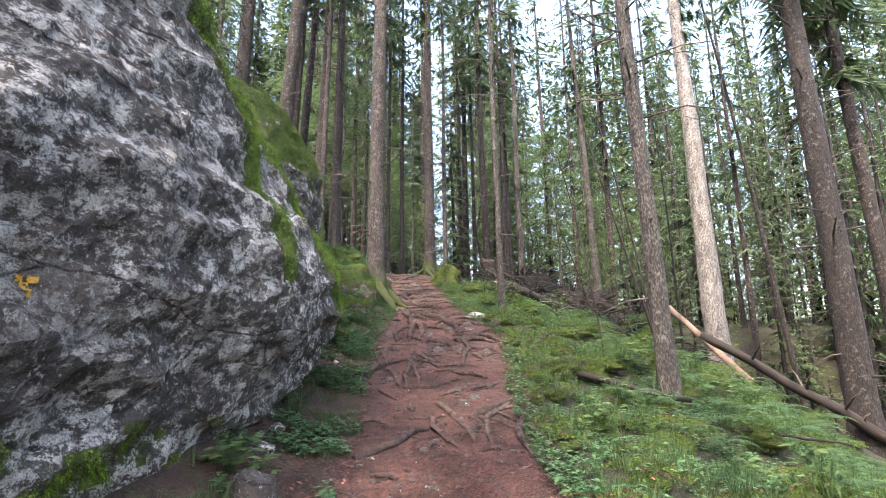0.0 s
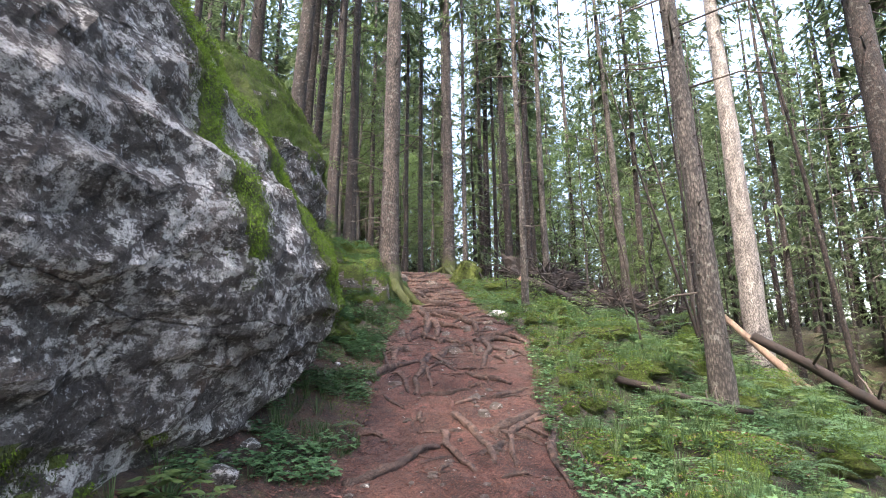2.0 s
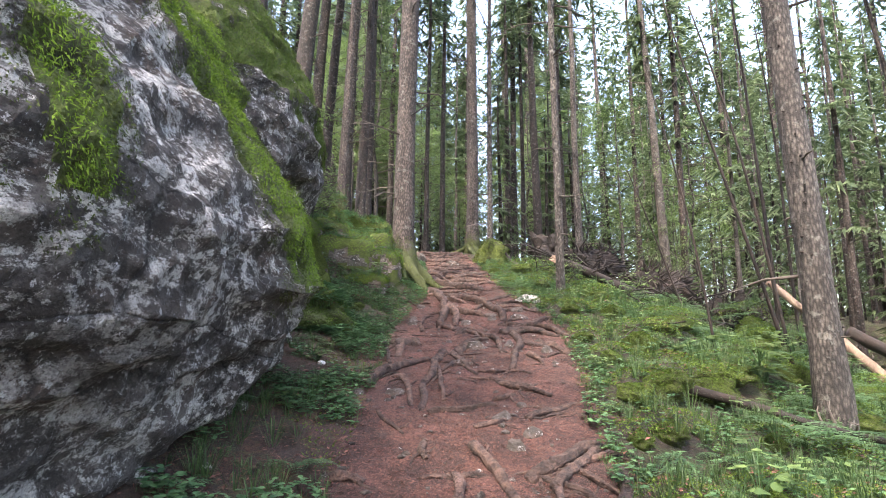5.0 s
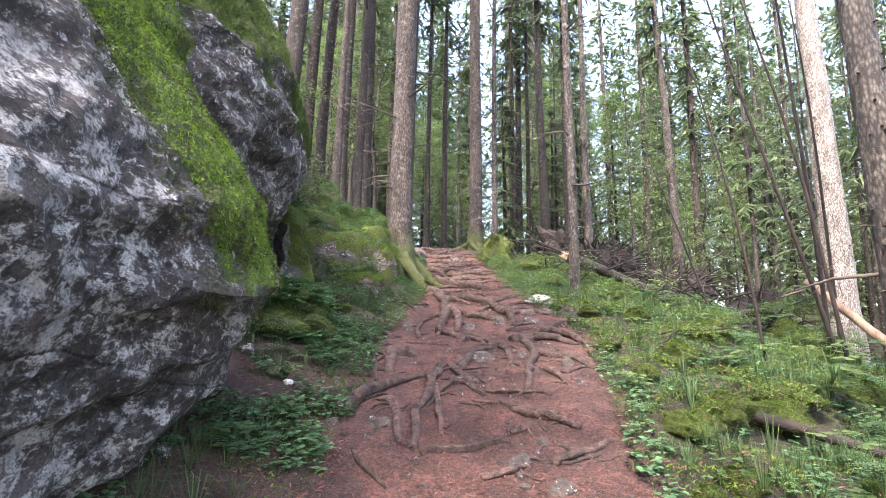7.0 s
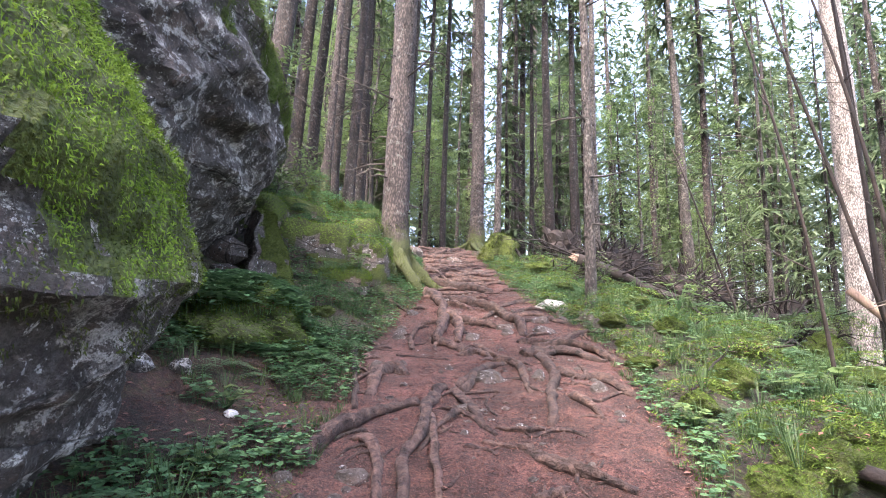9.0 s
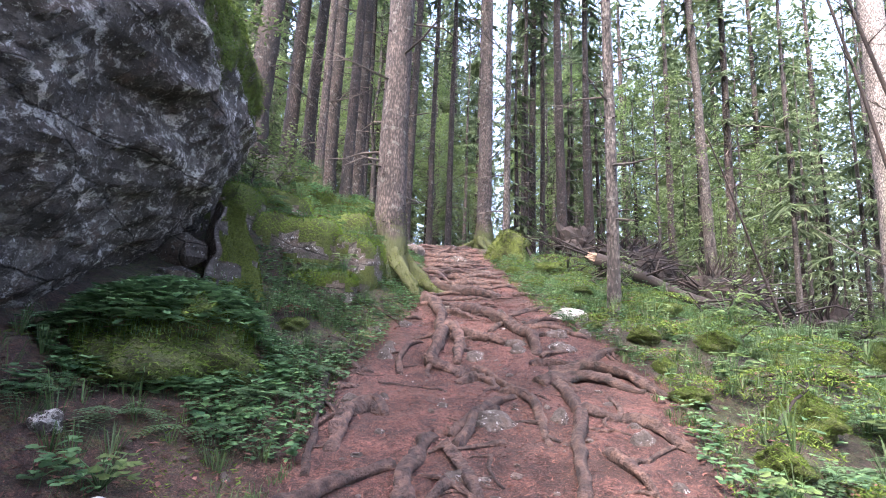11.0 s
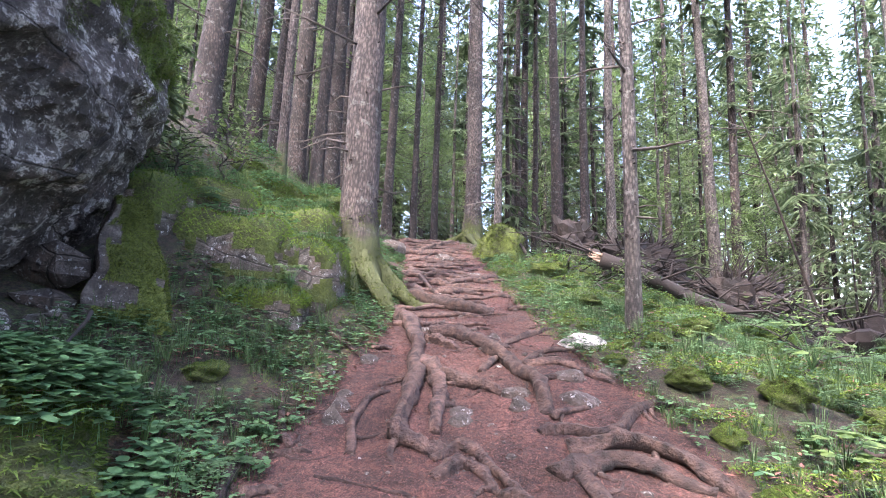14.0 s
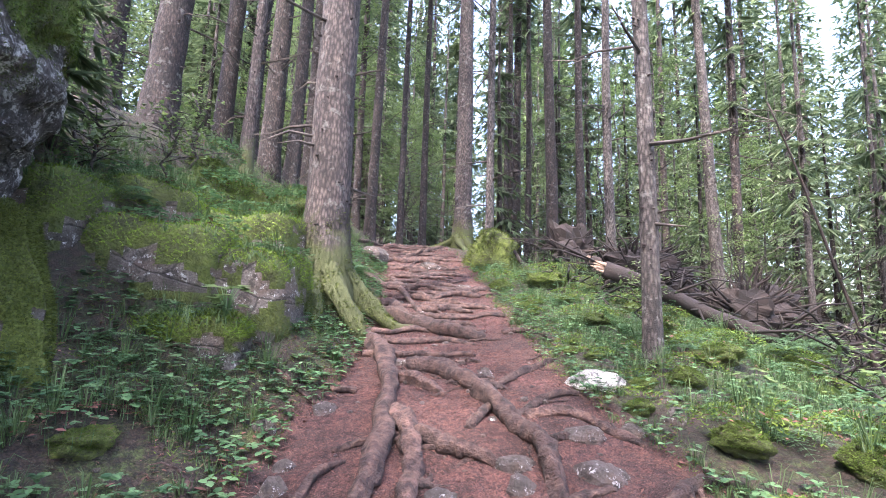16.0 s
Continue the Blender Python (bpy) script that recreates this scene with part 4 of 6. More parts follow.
def moss_mound(seed, tufts):
    rnd = random.Random(seed)
    top = new("mossy_rock")
    g = stone_geo((1, 1, 1), seed, 0.5, 26, 40)
    g.v = [v * (1 + 0.2 * noise.noise(v * 3.2 + Vector((seed, 0, 0))) + 0.10 * noise.noise(v * 8)) for v in g.v]
    part("cushion", g, MOSS_BASE, top)
    t = Geo()
    for f in g.f:
        c = (g.v[f[0]] + g.v[f[1]] + g.v[f[2]] + g.v[f[3]]) / 4
        if c.z < -0.3 or noise.noise(c * 2.5 + Vector((seed, 0, 0))) < -0.38:
            continue
        n = c.normalized()
        for _ in range(tufts):
            p = c + (g.v[f[rnd.randrange(4)]] - c) * rnd.random()
            d = (n * 0.45 + Vector((rnd.uniform(-0.8, 0.8), rnd.uniform(-0.8, 0.8), rnd.uniform(-0.9, 0.5)))).normalized()
            t.blade(p + n * rnd.uniform(0.0, 0.05), d * rnd.uniform(0.03, 0.09), d.cross(n + Vector((rnd.uniform(-0.5, 0.5), rnd.uniform(-0.5, 0.5), rnd.uniform(-0.5, 0.5)))).normalized() * rnd.uniform(0.010, 0.022))
    tagged(part("moss", t, MOSS, top, "soft yellow-green moss tufts", smooth=False), kind="stuff")
    return top


def place_mounds():
    protos = [moss_mound(61.0 + k, 26) for k in range(4)]
    for k, (x, y, rx, ry, rz, up) in enumerate(MOUNDS):
        m = Matrix.Translation((x, y, ground_z(x, y) + up)) @ Matrix.Diagonal((rx, ry, rz, 1))
        text = "low boulder overgrown with bright green moss" if rz > 0.4 else "small cushion of green moss over stone"
        ob = protos[k] if k < 4 else copy_thing(protos[k % 4], m)
        if k < 4:
            ob.matrix_basis = m
        tagged(ob, text, "mossy rock", "mossy rocks beside the trail")


place_mounds()


# flat-topped mossy rocks of the bank: x, y, half width, half depth, height of the top, height of the rock
LEDGES = [(-2.2, 12.5, 0.62, 0.46, 4.26, 1.0), (-1.42, 12.72, 0.36, 0.5, 4.05, 0.9), (-1.68, 11.98, 0.46, 0.2, 3.5, 0.5), (-2.85, 13.2, 0.65, 0.6, 4.75, 1.0), (-1.95, 13.75, 0.6, 0.55, 4.6, 0.9), (-3.1, 12.3, 0.5, 0.5, 4.6, 0.9)]


def mossy_ledge(x, y, w, d, top_z, h, seed):
    """A blocky rock with a mossy flat top, its dark face bare below the hanging fringe."""
    rnd = random.Random(seed)
    top = tagged(new("mossy_ledge"), "blocky dark rock with a thick mossy top on the bank", "mossy rock", "mossy ledges of the bank")
    top.location = (x, y, top_z - h / 2)
    g, rings, sides = Geo(), 30, 46
    o = Vector((seed * 3.1, 0, 0))
    for i in range(rings + 1):
        th = math.pi * i / rings
        for k in range(sides):
            ph = 2 * math.pi * k / sides
            v = Vector((math.sin(th) * math.cos(ph), math.sin(th) * math.sin(ph), math.cos(th)))
            m = (abs(v.x) ** 5 + abs(v.y) ** 5 + abs(v.z) ** 5) ** 0.2
            v = Vector((v.x / m * w, v.y / m * d, v.z / m * h / 2))
            wob = 0.10 * noise.noise(v * 2.4 + o) + 0.06 * abs(noise.noise(v * 6 + o)) + 0.02 * noise.noise(v * 15 + o)
            g.v.append(v * (1 + 0.9 * wob) + Vector((0, 0, 0.6 * wob * (v.z > 0))))
    for i in range(rings):
        for k in range(sides):
            j = (k + 1) % sides
            g.f.append((i * sides + k, (i + 1) * sides + k, (i + 1) * sides + j, i * sides + j))
    body = part("rock", g, STONE, top)
    body.data.materials.append(MOSS_BASE)
    t, face, strands, flags = Geo(), Geo(), Geo(), []
    for f in g.f:
        c = sum((g.v[i] for i in f), Vector()) / 4
        n = (g.v[f[1]] - g.v[f[3]]).cross(g.v[f[2]] - g.v[f[0]])
        n = n.normalized() if n.length > 1e-9 else Vector((0, 0, 1))
        if n.dot(c) < 0:
            n = -n
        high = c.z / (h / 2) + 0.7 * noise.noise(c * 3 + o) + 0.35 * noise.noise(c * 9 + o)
        on = high > 0.4 or noise.noise(c * 4.5 + o) > 0.2
        flags.append(1 if on else 0)
        for _ in range(34 if on else 0):
            p = c + (g.v[f[rnd.randrange(4)]] - c) * rnd.random()
            e = (n * 0.5 + Vector((rnd.uniform(-0.8, 0.8), rnd.uniform(-0.8, 0.8), rnd.uniform(-1.0, 0.4)))).normalized()
            # brighter tufts near the top, darker ones lower down
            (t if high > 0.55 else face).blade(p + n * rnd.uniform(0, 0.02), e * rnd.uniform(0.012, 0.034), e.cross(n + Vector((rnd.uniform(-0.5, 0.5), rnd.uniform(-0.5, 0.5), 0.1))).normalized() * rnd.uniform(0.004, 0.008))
        if c.z > 0.36 * h and rnd.random() < 0.4:  # drooping grass along the rim
            out = Vector((c.x / w, c.y / d, 0))
            out = out.normalized() if out.length > 0.05 else Vector((0, -1, 0))
            for _ in range(4):
                a = out + Vector((rnd.uniform(-0.7, 0.7), rnd.uniform(-0.7, 0.7), 0))
                l, side = rnd.uniform(0.05, 0.16), Vector((-out.y, out.x, 0)) * 0.0028
                q = c + a * l * 0.45 + Vector((0, 0, l * rnd.uniform(0.2, 0.5)))
                e = q + a * l * 0.5 - Vector((0, 0, l * rnd.uniform(0.2, 0.9)))
                b = len(strands.v)
                strands.v += [c - side, c + side, q + side, q - side, e]
                strands.f += [(b, b + 1, b + 2, b + 3), (b + 3, b + 2, b + 4)]
    body.data.polygons.foreach_set("material_index", flags)
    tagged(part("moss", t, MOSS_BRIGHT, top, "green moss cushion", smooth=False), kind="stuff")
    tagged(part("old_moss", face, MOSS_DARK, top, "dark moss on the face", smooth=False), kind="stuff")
    tagged(part("grass", strands, GRASS, top, "thin grass drooping over the rim", smooth=False), kind="stuff")


for _k, _ledge in enumerate(LEDGES):
    mossy_ledge(*_ledge, 700 + _k)


def leaning_slab():
    """A slab that leans against the boulder, grey on one side and mossy on its edge, with blocks in the hollow beside it."""
    top = tagged(new("rock_slab"), "tall grey slab leaning on the boulder with a mossy edge", "rock")
    low = [Vector(p) for p in ((-2.76, 11.15, 2.95), (-2.42, 10.72, 2.85), (-1.78, 11.05, 2.65), (-2.2, 11.75, 2.8))]
    high = [Vector(p) for p in ((-2.72, 11.35, 4.20), (-2.44, 11.0, 4.08), (-2.36, 11.30, 4.16), (-2.55, 11.6, 4.15))]
    g, n, m = Geo(), 24, 14
    for j in range(n + 1):
        t = j / n
        ring = [a.lerp(b, t) for a, b in zip(low, high)]
        mid = sum(ring, Vector()) / 4
        for c in range(4):
            for i in range(m):
                p = ring[c].lerp(ring[(c + 1) % 4], i / m)
                p = p + (mid - p) * (0.10 * t ** 6 + 0.05 * (1 - abs(2 * i / m - 1)) ** 3)
                g.v.append(p + Vector((noise.noise(p * 3.5), noise.noise(p * 3.5 + Vector((9, 0, 0))), noise.noise(p * 3 + Vector((0, 9, 0))))) * 0.06 + (p - mid) * 0.10 * noise.noise(p * 10))
    w = 4 * m
    for j in range(n):
        for i in range(w):
            g.f.append((j * w + i, j * w + (i + 1) % w, (j + 1) * w + (i + 1) % w, (j + 1) * w + i))
    g.v.append(sum(high, Vector()) / 4 + Vector((0, 0, 0.04)))
    for i in range(0, w, 2):
        g.f.append((n * w + i, n * w + i + 1, n * w + (i + 2) % w, len(g.v) - 1))
    body = part("rock", g, STONE, top)
    body.data.materials.append(MOSS_BASE)
    t, rnd, flags = Geo(), random.Random(2), []
    for k, f in enumerate(g.f):
        c = (g.v[f[0]] + g.v[f[1]] + g.v[f[2]] + g.v[f[3]]) / 4
        n3 = (g.v[f[2]] - g.v[f[0]]).cross(g.v[f[3]] - g.v[f[1]]).normalized()
        side = k % w / m
        on = k >= n * w or 1.1 < side < 2.8 and noise.noise(c * 4) + 0.6 * (side - 1.5) > -0.25 or 1.0 < side < 2.6 and k // w > 20 and noise.noise(c * 5) > -0.1
        flags.append(1 if on else 0)
        for _ in range(70 if on else 0):
            p = c + (g.v[f[rnd.randrange(4)]] - c) * rnd.random()
            d = (n3 * 0.4 + Vector((rnd.uniform(-0.7, 0.7), rnd.uniform(-0.7, 0.7), rnd.uniform(-1.0, 0.3)))).normalized()
            t.blade(p + n3 * 0.006, d * rnd.uniform(0.012, 0.035), d.cross(n3 + Vector((rnd.uniform(-0.5, 0.5), 0.2, 0))).normalized() * 0.006)
    body.data.polygons.foreach_set("material_index", flags)
    tagged(part("moss", t, MOSS_DARK, top, "green moss along the edge", smooth=False), kind="stuff")
    for k, (x, y, z, s) in enumerate(((-2.88, 11.0, 3.58, 0.24), (-2.72, 10.85, 3.28, 0.22), (-2.5, 10.6, 3.1, 0.2), (-2.95, 11.0, 3.1, 0.28), (-2.65, 10.2, 2.98, 0.2), (-2.4, 10.9, 3.0, 0.22))):
        g = stone_geo((s * 1.25, s * 0.8, s * 0.8), 170.0 + k, 0.9, 5, 7, centre=(x, y, z))
        tagged(mesh_ob("stone", g, STONE, origin=(x, y, z), smooth=False), "grey block wedged under the boulder", "stone", "blocks under the boulder")


leaning_slab()

# ---- the trail's roots and stones ----
def smooth_line(pts, per=5):
    """A rounded line through the points."""
    P = [Vector((*p, 0)) for p in pts]
    P = [P[0] * 2 - P[1], *P, P[-1] * 2 - P[-2]]
    out = []
    for i in range(1, len(P) - 2):
        a, b, c, d = P[i - 1 : i + 3]
        for k in range(per):
            t = k / per
            out.append(0.5 * (2 * b + (c - a) * t + (2 * a - 5 * b + 4 * c - d) * t * t + (3 * b - a - 3 * c + d) * t**3))
    return out + [P[-2]]


ROOTS = []


def root(pts, r):
    """A bare tree root that crosses the trail, half sunk in the soil, with knots and a fraying end."""
    k = len(ROOTS)
    line = smooth_line(pts, 13)
    n = len(line)
    g = Geo()
    p3, rr = [], []
    for i, p in enumerate(line):
        t = i / (n - 1)
        wob = 0.03 * noise.noise(Vector((p.x * 4, p.y * 4, k)))
        sink = -0.9 * r * (math.exp(-t * 9) + math.exp(-(1 - t) * 7))
        p3.append(on_ground(p.x + wob, p.y, r * 0.72 + sink + 0.025 * noise.noise(Vector((p.x * 3, p.y * 3, k + 7)))))
        rr.append(r * (1.05 - 0.4 * t) * (1 + 0.4 * noise.noise(Vector((i * 0.55, k, 0)))))
    g.tube(p3, rr, 12, 0.6, k)
    rnd, sides = random.Random(k), []
    for _ in range(2 if len(pts) > 2 else 1):  # side roots
        i = rnd.randrange(1, n - 1)
        a = rnd.uniform(0, 6.28)
        q = [p3[i] + Vector((math.cos(a + 0.3 * j), math.sin(a + 0.3 * j), 0)) * 0.07 * j for j in range(5)]
        q = [Vector((v.x, v.y, ground_z(v.x, v.y) + r * (0.35 - 0.18 * j))) for j, v in enumerate(q)]
        sides.append(Geo())
        sides[-1].tube([v - p3[0] for v in q], [r * (0.45 - 0.08 * j) for j in range(5)], 6, 0.3, k)
    ROOTS.append(tagged(mesh_ob("tree_root", g, ROOT, origin=p3[0]), "gnarled brown tree root half buried in the trail", "root", "roots across the trail"))
    for side in sides:
        part("side_root", side, ROOT, ROOTS[-1])


STONES = []


def stone(x, y, w, h):
    k = len(STONES)
    o = on_ground(x, y, -h * 0.25)
    g = stone_geo((w, w * 0.8, h), 11.0 + k, 0.3, 9, 14, centre=o)
    ob = tagged(mesh_ob("stone", g, STONE, origin=o, smooth=False), "grey angular stone embedded in the needle trail", "stone", "stones in the trail")
    STONES.append(ob)


root([(-0.55, 5.08), (-0.22, 5.43), (-0.03, 5.8), (0.14, 5.94)], 0.04)
root([(0.2, 6.37), (0.23, 5.92), (0.36, 5.62), (0.43, 5.39)], 0.035)
root([(0.31, 6.71), (0.48, 6.29), (0.61, 5.9), (0.62, 5.53)], 0.035)
root([(0.65, 6.36), (0.89, 6.48), (1.25, 6.83)], 0.045)
root([(0.83, 6.22), (1.02, 6.45), (1.25, 6.79)], 0.04)
root([(1.32, 6.46), (1.15, 5.81), (1.14, 5.37), (1.13, 4.96)], 0.04)
root([(-0.63, 6.26), (-0.4, 6.19)], 0.035)
root([(0.57, 8.0), (0.77, 7.83), (1.05, 7.72)], 0.03)
root([(-0.08, 7.31), (0.23, 7.36), (0.5, 7.44)], 0.03)
root([(0.76, 7.2), (1.23, 7.53)], 0.03)
root([(-0.51, 7.27), (-0.24, 6.91)], 0.02)
root([(0.66, 5.25), (0.89, 5.3)], 0.02)
root([(0.83, 6.28), (0.79, 5.49)], 0.03)
root([(-0.76, 7.8), (-0.67, 8.13), (-0.46, 8.51), (-0.18, 8.76)], 0.055)
root([(-0.02, 9.12), (-0.11, 8.62), (-0.12, 8.24), (-0.17, 7.92), (-0.14, 7.4)], 0.045)
root([(-0.08, 8.56), (-0.01, 8.02), (0.05, 7.55)], 0.03)
root([(-0.5, 8.14), (-0.34, 7.94), (-0.24, 7.45)], 0.035)
root([(0.49, 8.11), (0.69, 7.94), (0.83, 7.79), (1.06, 7.74)], 0.035)
root([(-0.55, 8.89), (-0.59, 9.46), (-0.47, 9.66), (-0.34, 9.43)], 0.045)
root([(-1.04, 10.38), (-0.82, 9.5), (-0.62, 8.65)], 0.03)
root([(0.07, 10.41), (0.26, 10.55), (0.54, 10.06), (0.65, 9.65), (0.67, 9.08)], 0.035)
root([(0.88, 10.6), (1.34, 10.56), (1.69, 10.11)], 0.06)
root([(0.89, 10.34), (0.95, 9.68), (0.84, 9.11), (0.74, 8.48)], 0.045)
root([(1.26, 9.59), (1.37, 9.26), (1.49, 9.02)], 0.045)
root([(0.97, 9.01), (1.1, 8.54)], 0.03)
root([(0.06, 8.98), (0.18, 8.72), (0.28, 8.38)], 0.035)
root([(0.28, 8.22), (0.49, 8.11)], 0.02)
root([(0.12, 8.98), (0.33, 9.63), (0.54, 9.9)], 0.04)
root([(-0.86, 13.54), (-0.53, 13.29), (-0.25, 12.42), (-0.16, 11.73), (-0.16, 10.98), (-0.17, 10.58), (-0.03, 10.51), (0.13, 10.5)], 0.075)
root([(-0.09, 12.61), (0.22, 12.48), (0.53, 11.91), (0.73, 11.55), (0.81, 11.22), (0.82, 10.97)], 0.075)
root([(-0.15, 11.83), (0.04, 11.4), (0.07, 10.7)], 0.065)
root([(0.06, 11.52), (0.31, 11.34), (0.52, 11.27)], 0.06)
root([(-0.78, 14.58), (-0.27, 14.02), (0.22, 13.51), (0.57, 13.46)], 0.085)
root([(-0.15, 12.35), (0.04, 12.18), (0.22, 12.08)], 0.05)
root([(0.45, 10.09), (0.6, 9.85), (0.66, 9.58), (0.64, 9.24)], 0.04)
root([(0.74, 10.25), (1.07, 10.42), (1.3, 10.32), (1.56, 10.17)], 0.055)
root([(0.91, 10.16), (0.94, 9.83), (0.94, 9.57), (0.87, 9.3)], 0.045)
root([(0.73, 10.74), (0.94, 10.79), (1.17, 10.74), (1.46, 11.07), (1.78, 11.2)], 0.045)
root([(-0.61, 9.17), (-0.57, 9.4), (-0.48, 9.54), (-0.36, 9.48)], 0.05)
root([(0.11, 9.18), (0.23, 9.45), (0.4, 9.68)], 0.04)
root([(0.98, 9.74), (1.12, 9.63), (1.32, 9.57)], 0.04)
root([(-0.42, 10.45), (-0.47, 10.88), (-0.32, 11.23)], 0.035)
root([(0.76, 11.83), (1.08, 11.77), (1.4, 11.48)], 0.04)
root([(-1.02, 10.91), (-0.86, 10.57), (-0.77, 10.46)], 0.03)
root([(0.38, 11.6), (0.56, 11.91)], 0.035)
root([(0.82, 16.11), (0.21, 15.45), (-0.18, 15.23), (-0.89, 17.05)], 0.05)
root([(-0.3, 16.28), (0.57, 15.83)], 0.05)
root([(-0.17, 14.91), (0.74, 14.75)], 0.045)
root([(-0.78, 16.61), (-0.09, 14.33)], 0.045)
root([(-0.85, 9.9), (-0.68, 10.01)], 0.03)
root([(-0.98, 10.28), (-0.64, 10.43)], 0.025)
root([(0.76, 13.7), (1.13, 13.69), (1.29, 13.05)], 0.03)
root([(0.09, 10.2), (0.28, 10.33), (0.45, 10.09)], 0.045)
root([(-1.15, 15.92), (-0.21, 15.86), (0.61, 15.43)], 0.06)
root([(-1.48, 18.18), (-0.66, 18.97), (0.01, 21.23)], 0.06)
root([(-0.96, 17.73), (-0.12, 17.74)], 0.05)
root([(-0.32, 15.29), (0.71, 14.65)], 0.05)
root([(-1.92, 19.2), (-1.54, 20.91)], 0.05)
root([(-1.31, 14.81), (-0.96, 14.56), (-0.56, 14.79), (-0.22, 14.21)], 0.07)
root([(-0.82, 18.33), (0.05, 19.07)], 0.04)
root([(-0.75, 16.2), (-0.08, 16.67)], 0.045)
root([(1.18, 12.91), (0.78, 12.46), (0.54, 12.13)], 0.03)
root([(0.71, 11.85), (1.01, 12.04), (1.27, 12.15)], 0.03)
stone(-0.44, 7.75, 0.124, 0.095)
stone(0.14, 8.67, 0.083, 0.072)
stone(0.35, 9.33, 0.135, 0.093)
stone(0.78, 9.48, 0.066, 0.064)
stone(1.23, 9.18, 0.087, 0.082)
stone(0.73, 7.5, 0.063, 0.054)
stone(-0.62, 11.01, 0.107, 0.112)
stone(0.22, 11.01, 0.096, 0.069)
stone(0.61, 11.26, 0.133, 0.086)
stone(1.07, 11.56, 0.139, 0.075)
stone(-0.88, 11.51, 0.081, 0.054)
stone(1.24, 8.66, 0.05, 0.046)
stone(-0.94, 8.45, 0.041, 0.053)
stone(-0.76, 7.62, 0.056, 0.058)
stone(-0.61, 10.79, 0.1, 0.148)
stone(0.23, 10.87, 0.107, 0.083)
stone(0.64, 11.05, 0.089, 0.116)
stone(-0.85, 11.49, 0.066, 0.06)
stone(-0.57, 11.79, 0.095, 0.09)
stone(0.36, 9.38, 0.146, 0.101)
stone(0.79, 9.52, 0.062, 0.074)
stone(-0.63, 11.2, 0.078, 0.061)
stone(1.78, 12.19, 0.086, 0.05)
stone(1.24, 9.39, 0.062, 0.054)
stone(-0.63, 9.7, 0.099, 0.086)
stone(-0.43, 9.75, 0.05, 0.057)
stone(0.53, 12.55, 0.078, 0.056)
stone(1.09, 11.21, 0.174, 0.113)
stone(1.38, 11.6, 0.099, 0.077)
stone(1.76, 11.86, 0.108, 0.099)
stone(0.53, 12.4, 0.082, 0.077)
stone(0.03, 12.77, 0.075, 0.078)
stone(-0.18, 12.69, 0.11, 0.051)
stone(-1.44, 17.97, 0.382, 0.284)
stone(-0.24, 17.85, 0.239, 0.152)
stone(0.38, 16.18, 0.196, 0.091)
stone(-0.07, 14.34, 0.167, 0.113)
stone(0.55, 7.22, 0.117, 0.084)
stone(0.62, 6.71, 0.09, 0.09)
stone(0.77, 6.93, 0.083, 0.072)


def litter_on_trail():
    """Fallen needles, bark chips and twigs on the trodden soil."""
    rnd = random.Random(5)
    g = Geo()
    for _ in range(120000):
        y = 3.0 + 17.5 * rnd.random() ** 1.6
        x = along(y, TRAIL_X) + rnd.gauss(0, 0.62) * along(y, TRAIL_W)
        a, s = rnd.uniform(0, 6.28), rnd.choice((0.007, 0.010, 0.014, 0.022))
        p = on_ground(x, y, 0.004)
        d = Vector((math.cos(a), math.sin(a), rnd.uniform(-0.1, 0.5)))
        g.leaf(p, d * s * 2.0, Vector((-math.sin(a), math.cos(a), rnd.uniform(-0.4, 0.4))) * s * rnd.choice((0.12, 0.2, 0.45)), 0.002)
    tagged(mesh_ob("needle_litter", g, LITTER, smooth=False), "fallen brown needles and bark chips on the trail", "litter", kind="stuff")


litter_on_trail()


def white_stone():
    o = on_ground(1.36, 12.3, 0.02)
    g = stone_geo((0.24, 0.14, 0.09), 91.0, 0.25, 9, 16, centre=o)
    tagged(mesh_ob("stone", g, STONE_SUNLIT, origin=o, smooth=False), "pale sunlit stone slab at the trail's edge", "stone")
    o = on_ground(-1.22, 7.98, 0.02)
    g = stone_geo((0.055, 0.035, 0.03), 93.0, 0.3, 6, 9, centre=o)
    tagged(mesh_ob("white_stone", g, WHITE, origin=o, smooth=False), "small white stone among the herbs", "stone")
    o = on_ground(-1.02, 3.62, 0.05)
    g = stone_geo((0.17, 0.26, 0.2), 95.0, 0.25, 9, 14, centre=o)
    tagged(mesh_ob("stone", g, STONE, origin=o, smooth=False), "pale flat stone at the boulder's foot", "stone")


white_stone()


def rubble_under_boulder():
    """Stones that lie in the hollow under the overhang."""
    rnd = random.Random(21)
    for k in range(26):
        y = rnd.uniform(4.4, 11.0)
        x = (-1.42 if y < 7 else -1.75 - 0.2 * (y - 7)) + rnd.gauss(0, 0.12)
        s = rnd.uniform(0.04, 0.13)
        o = on_ground(x, y, s * 0.2)
        g = stone_geo((s, s * rnd.uniform(0.7, 1), s * rnd.uniform(0.5, 0.8)), 140.0 + k, 0.3, 7, 10, centre=o)
        tagged(mesh_ob("stone", g, ROCK, origin=o, smooth=False), "dark loose stone under the overhanging boulder", "stone", "stones under the boulder")


rubble_under_boulder()


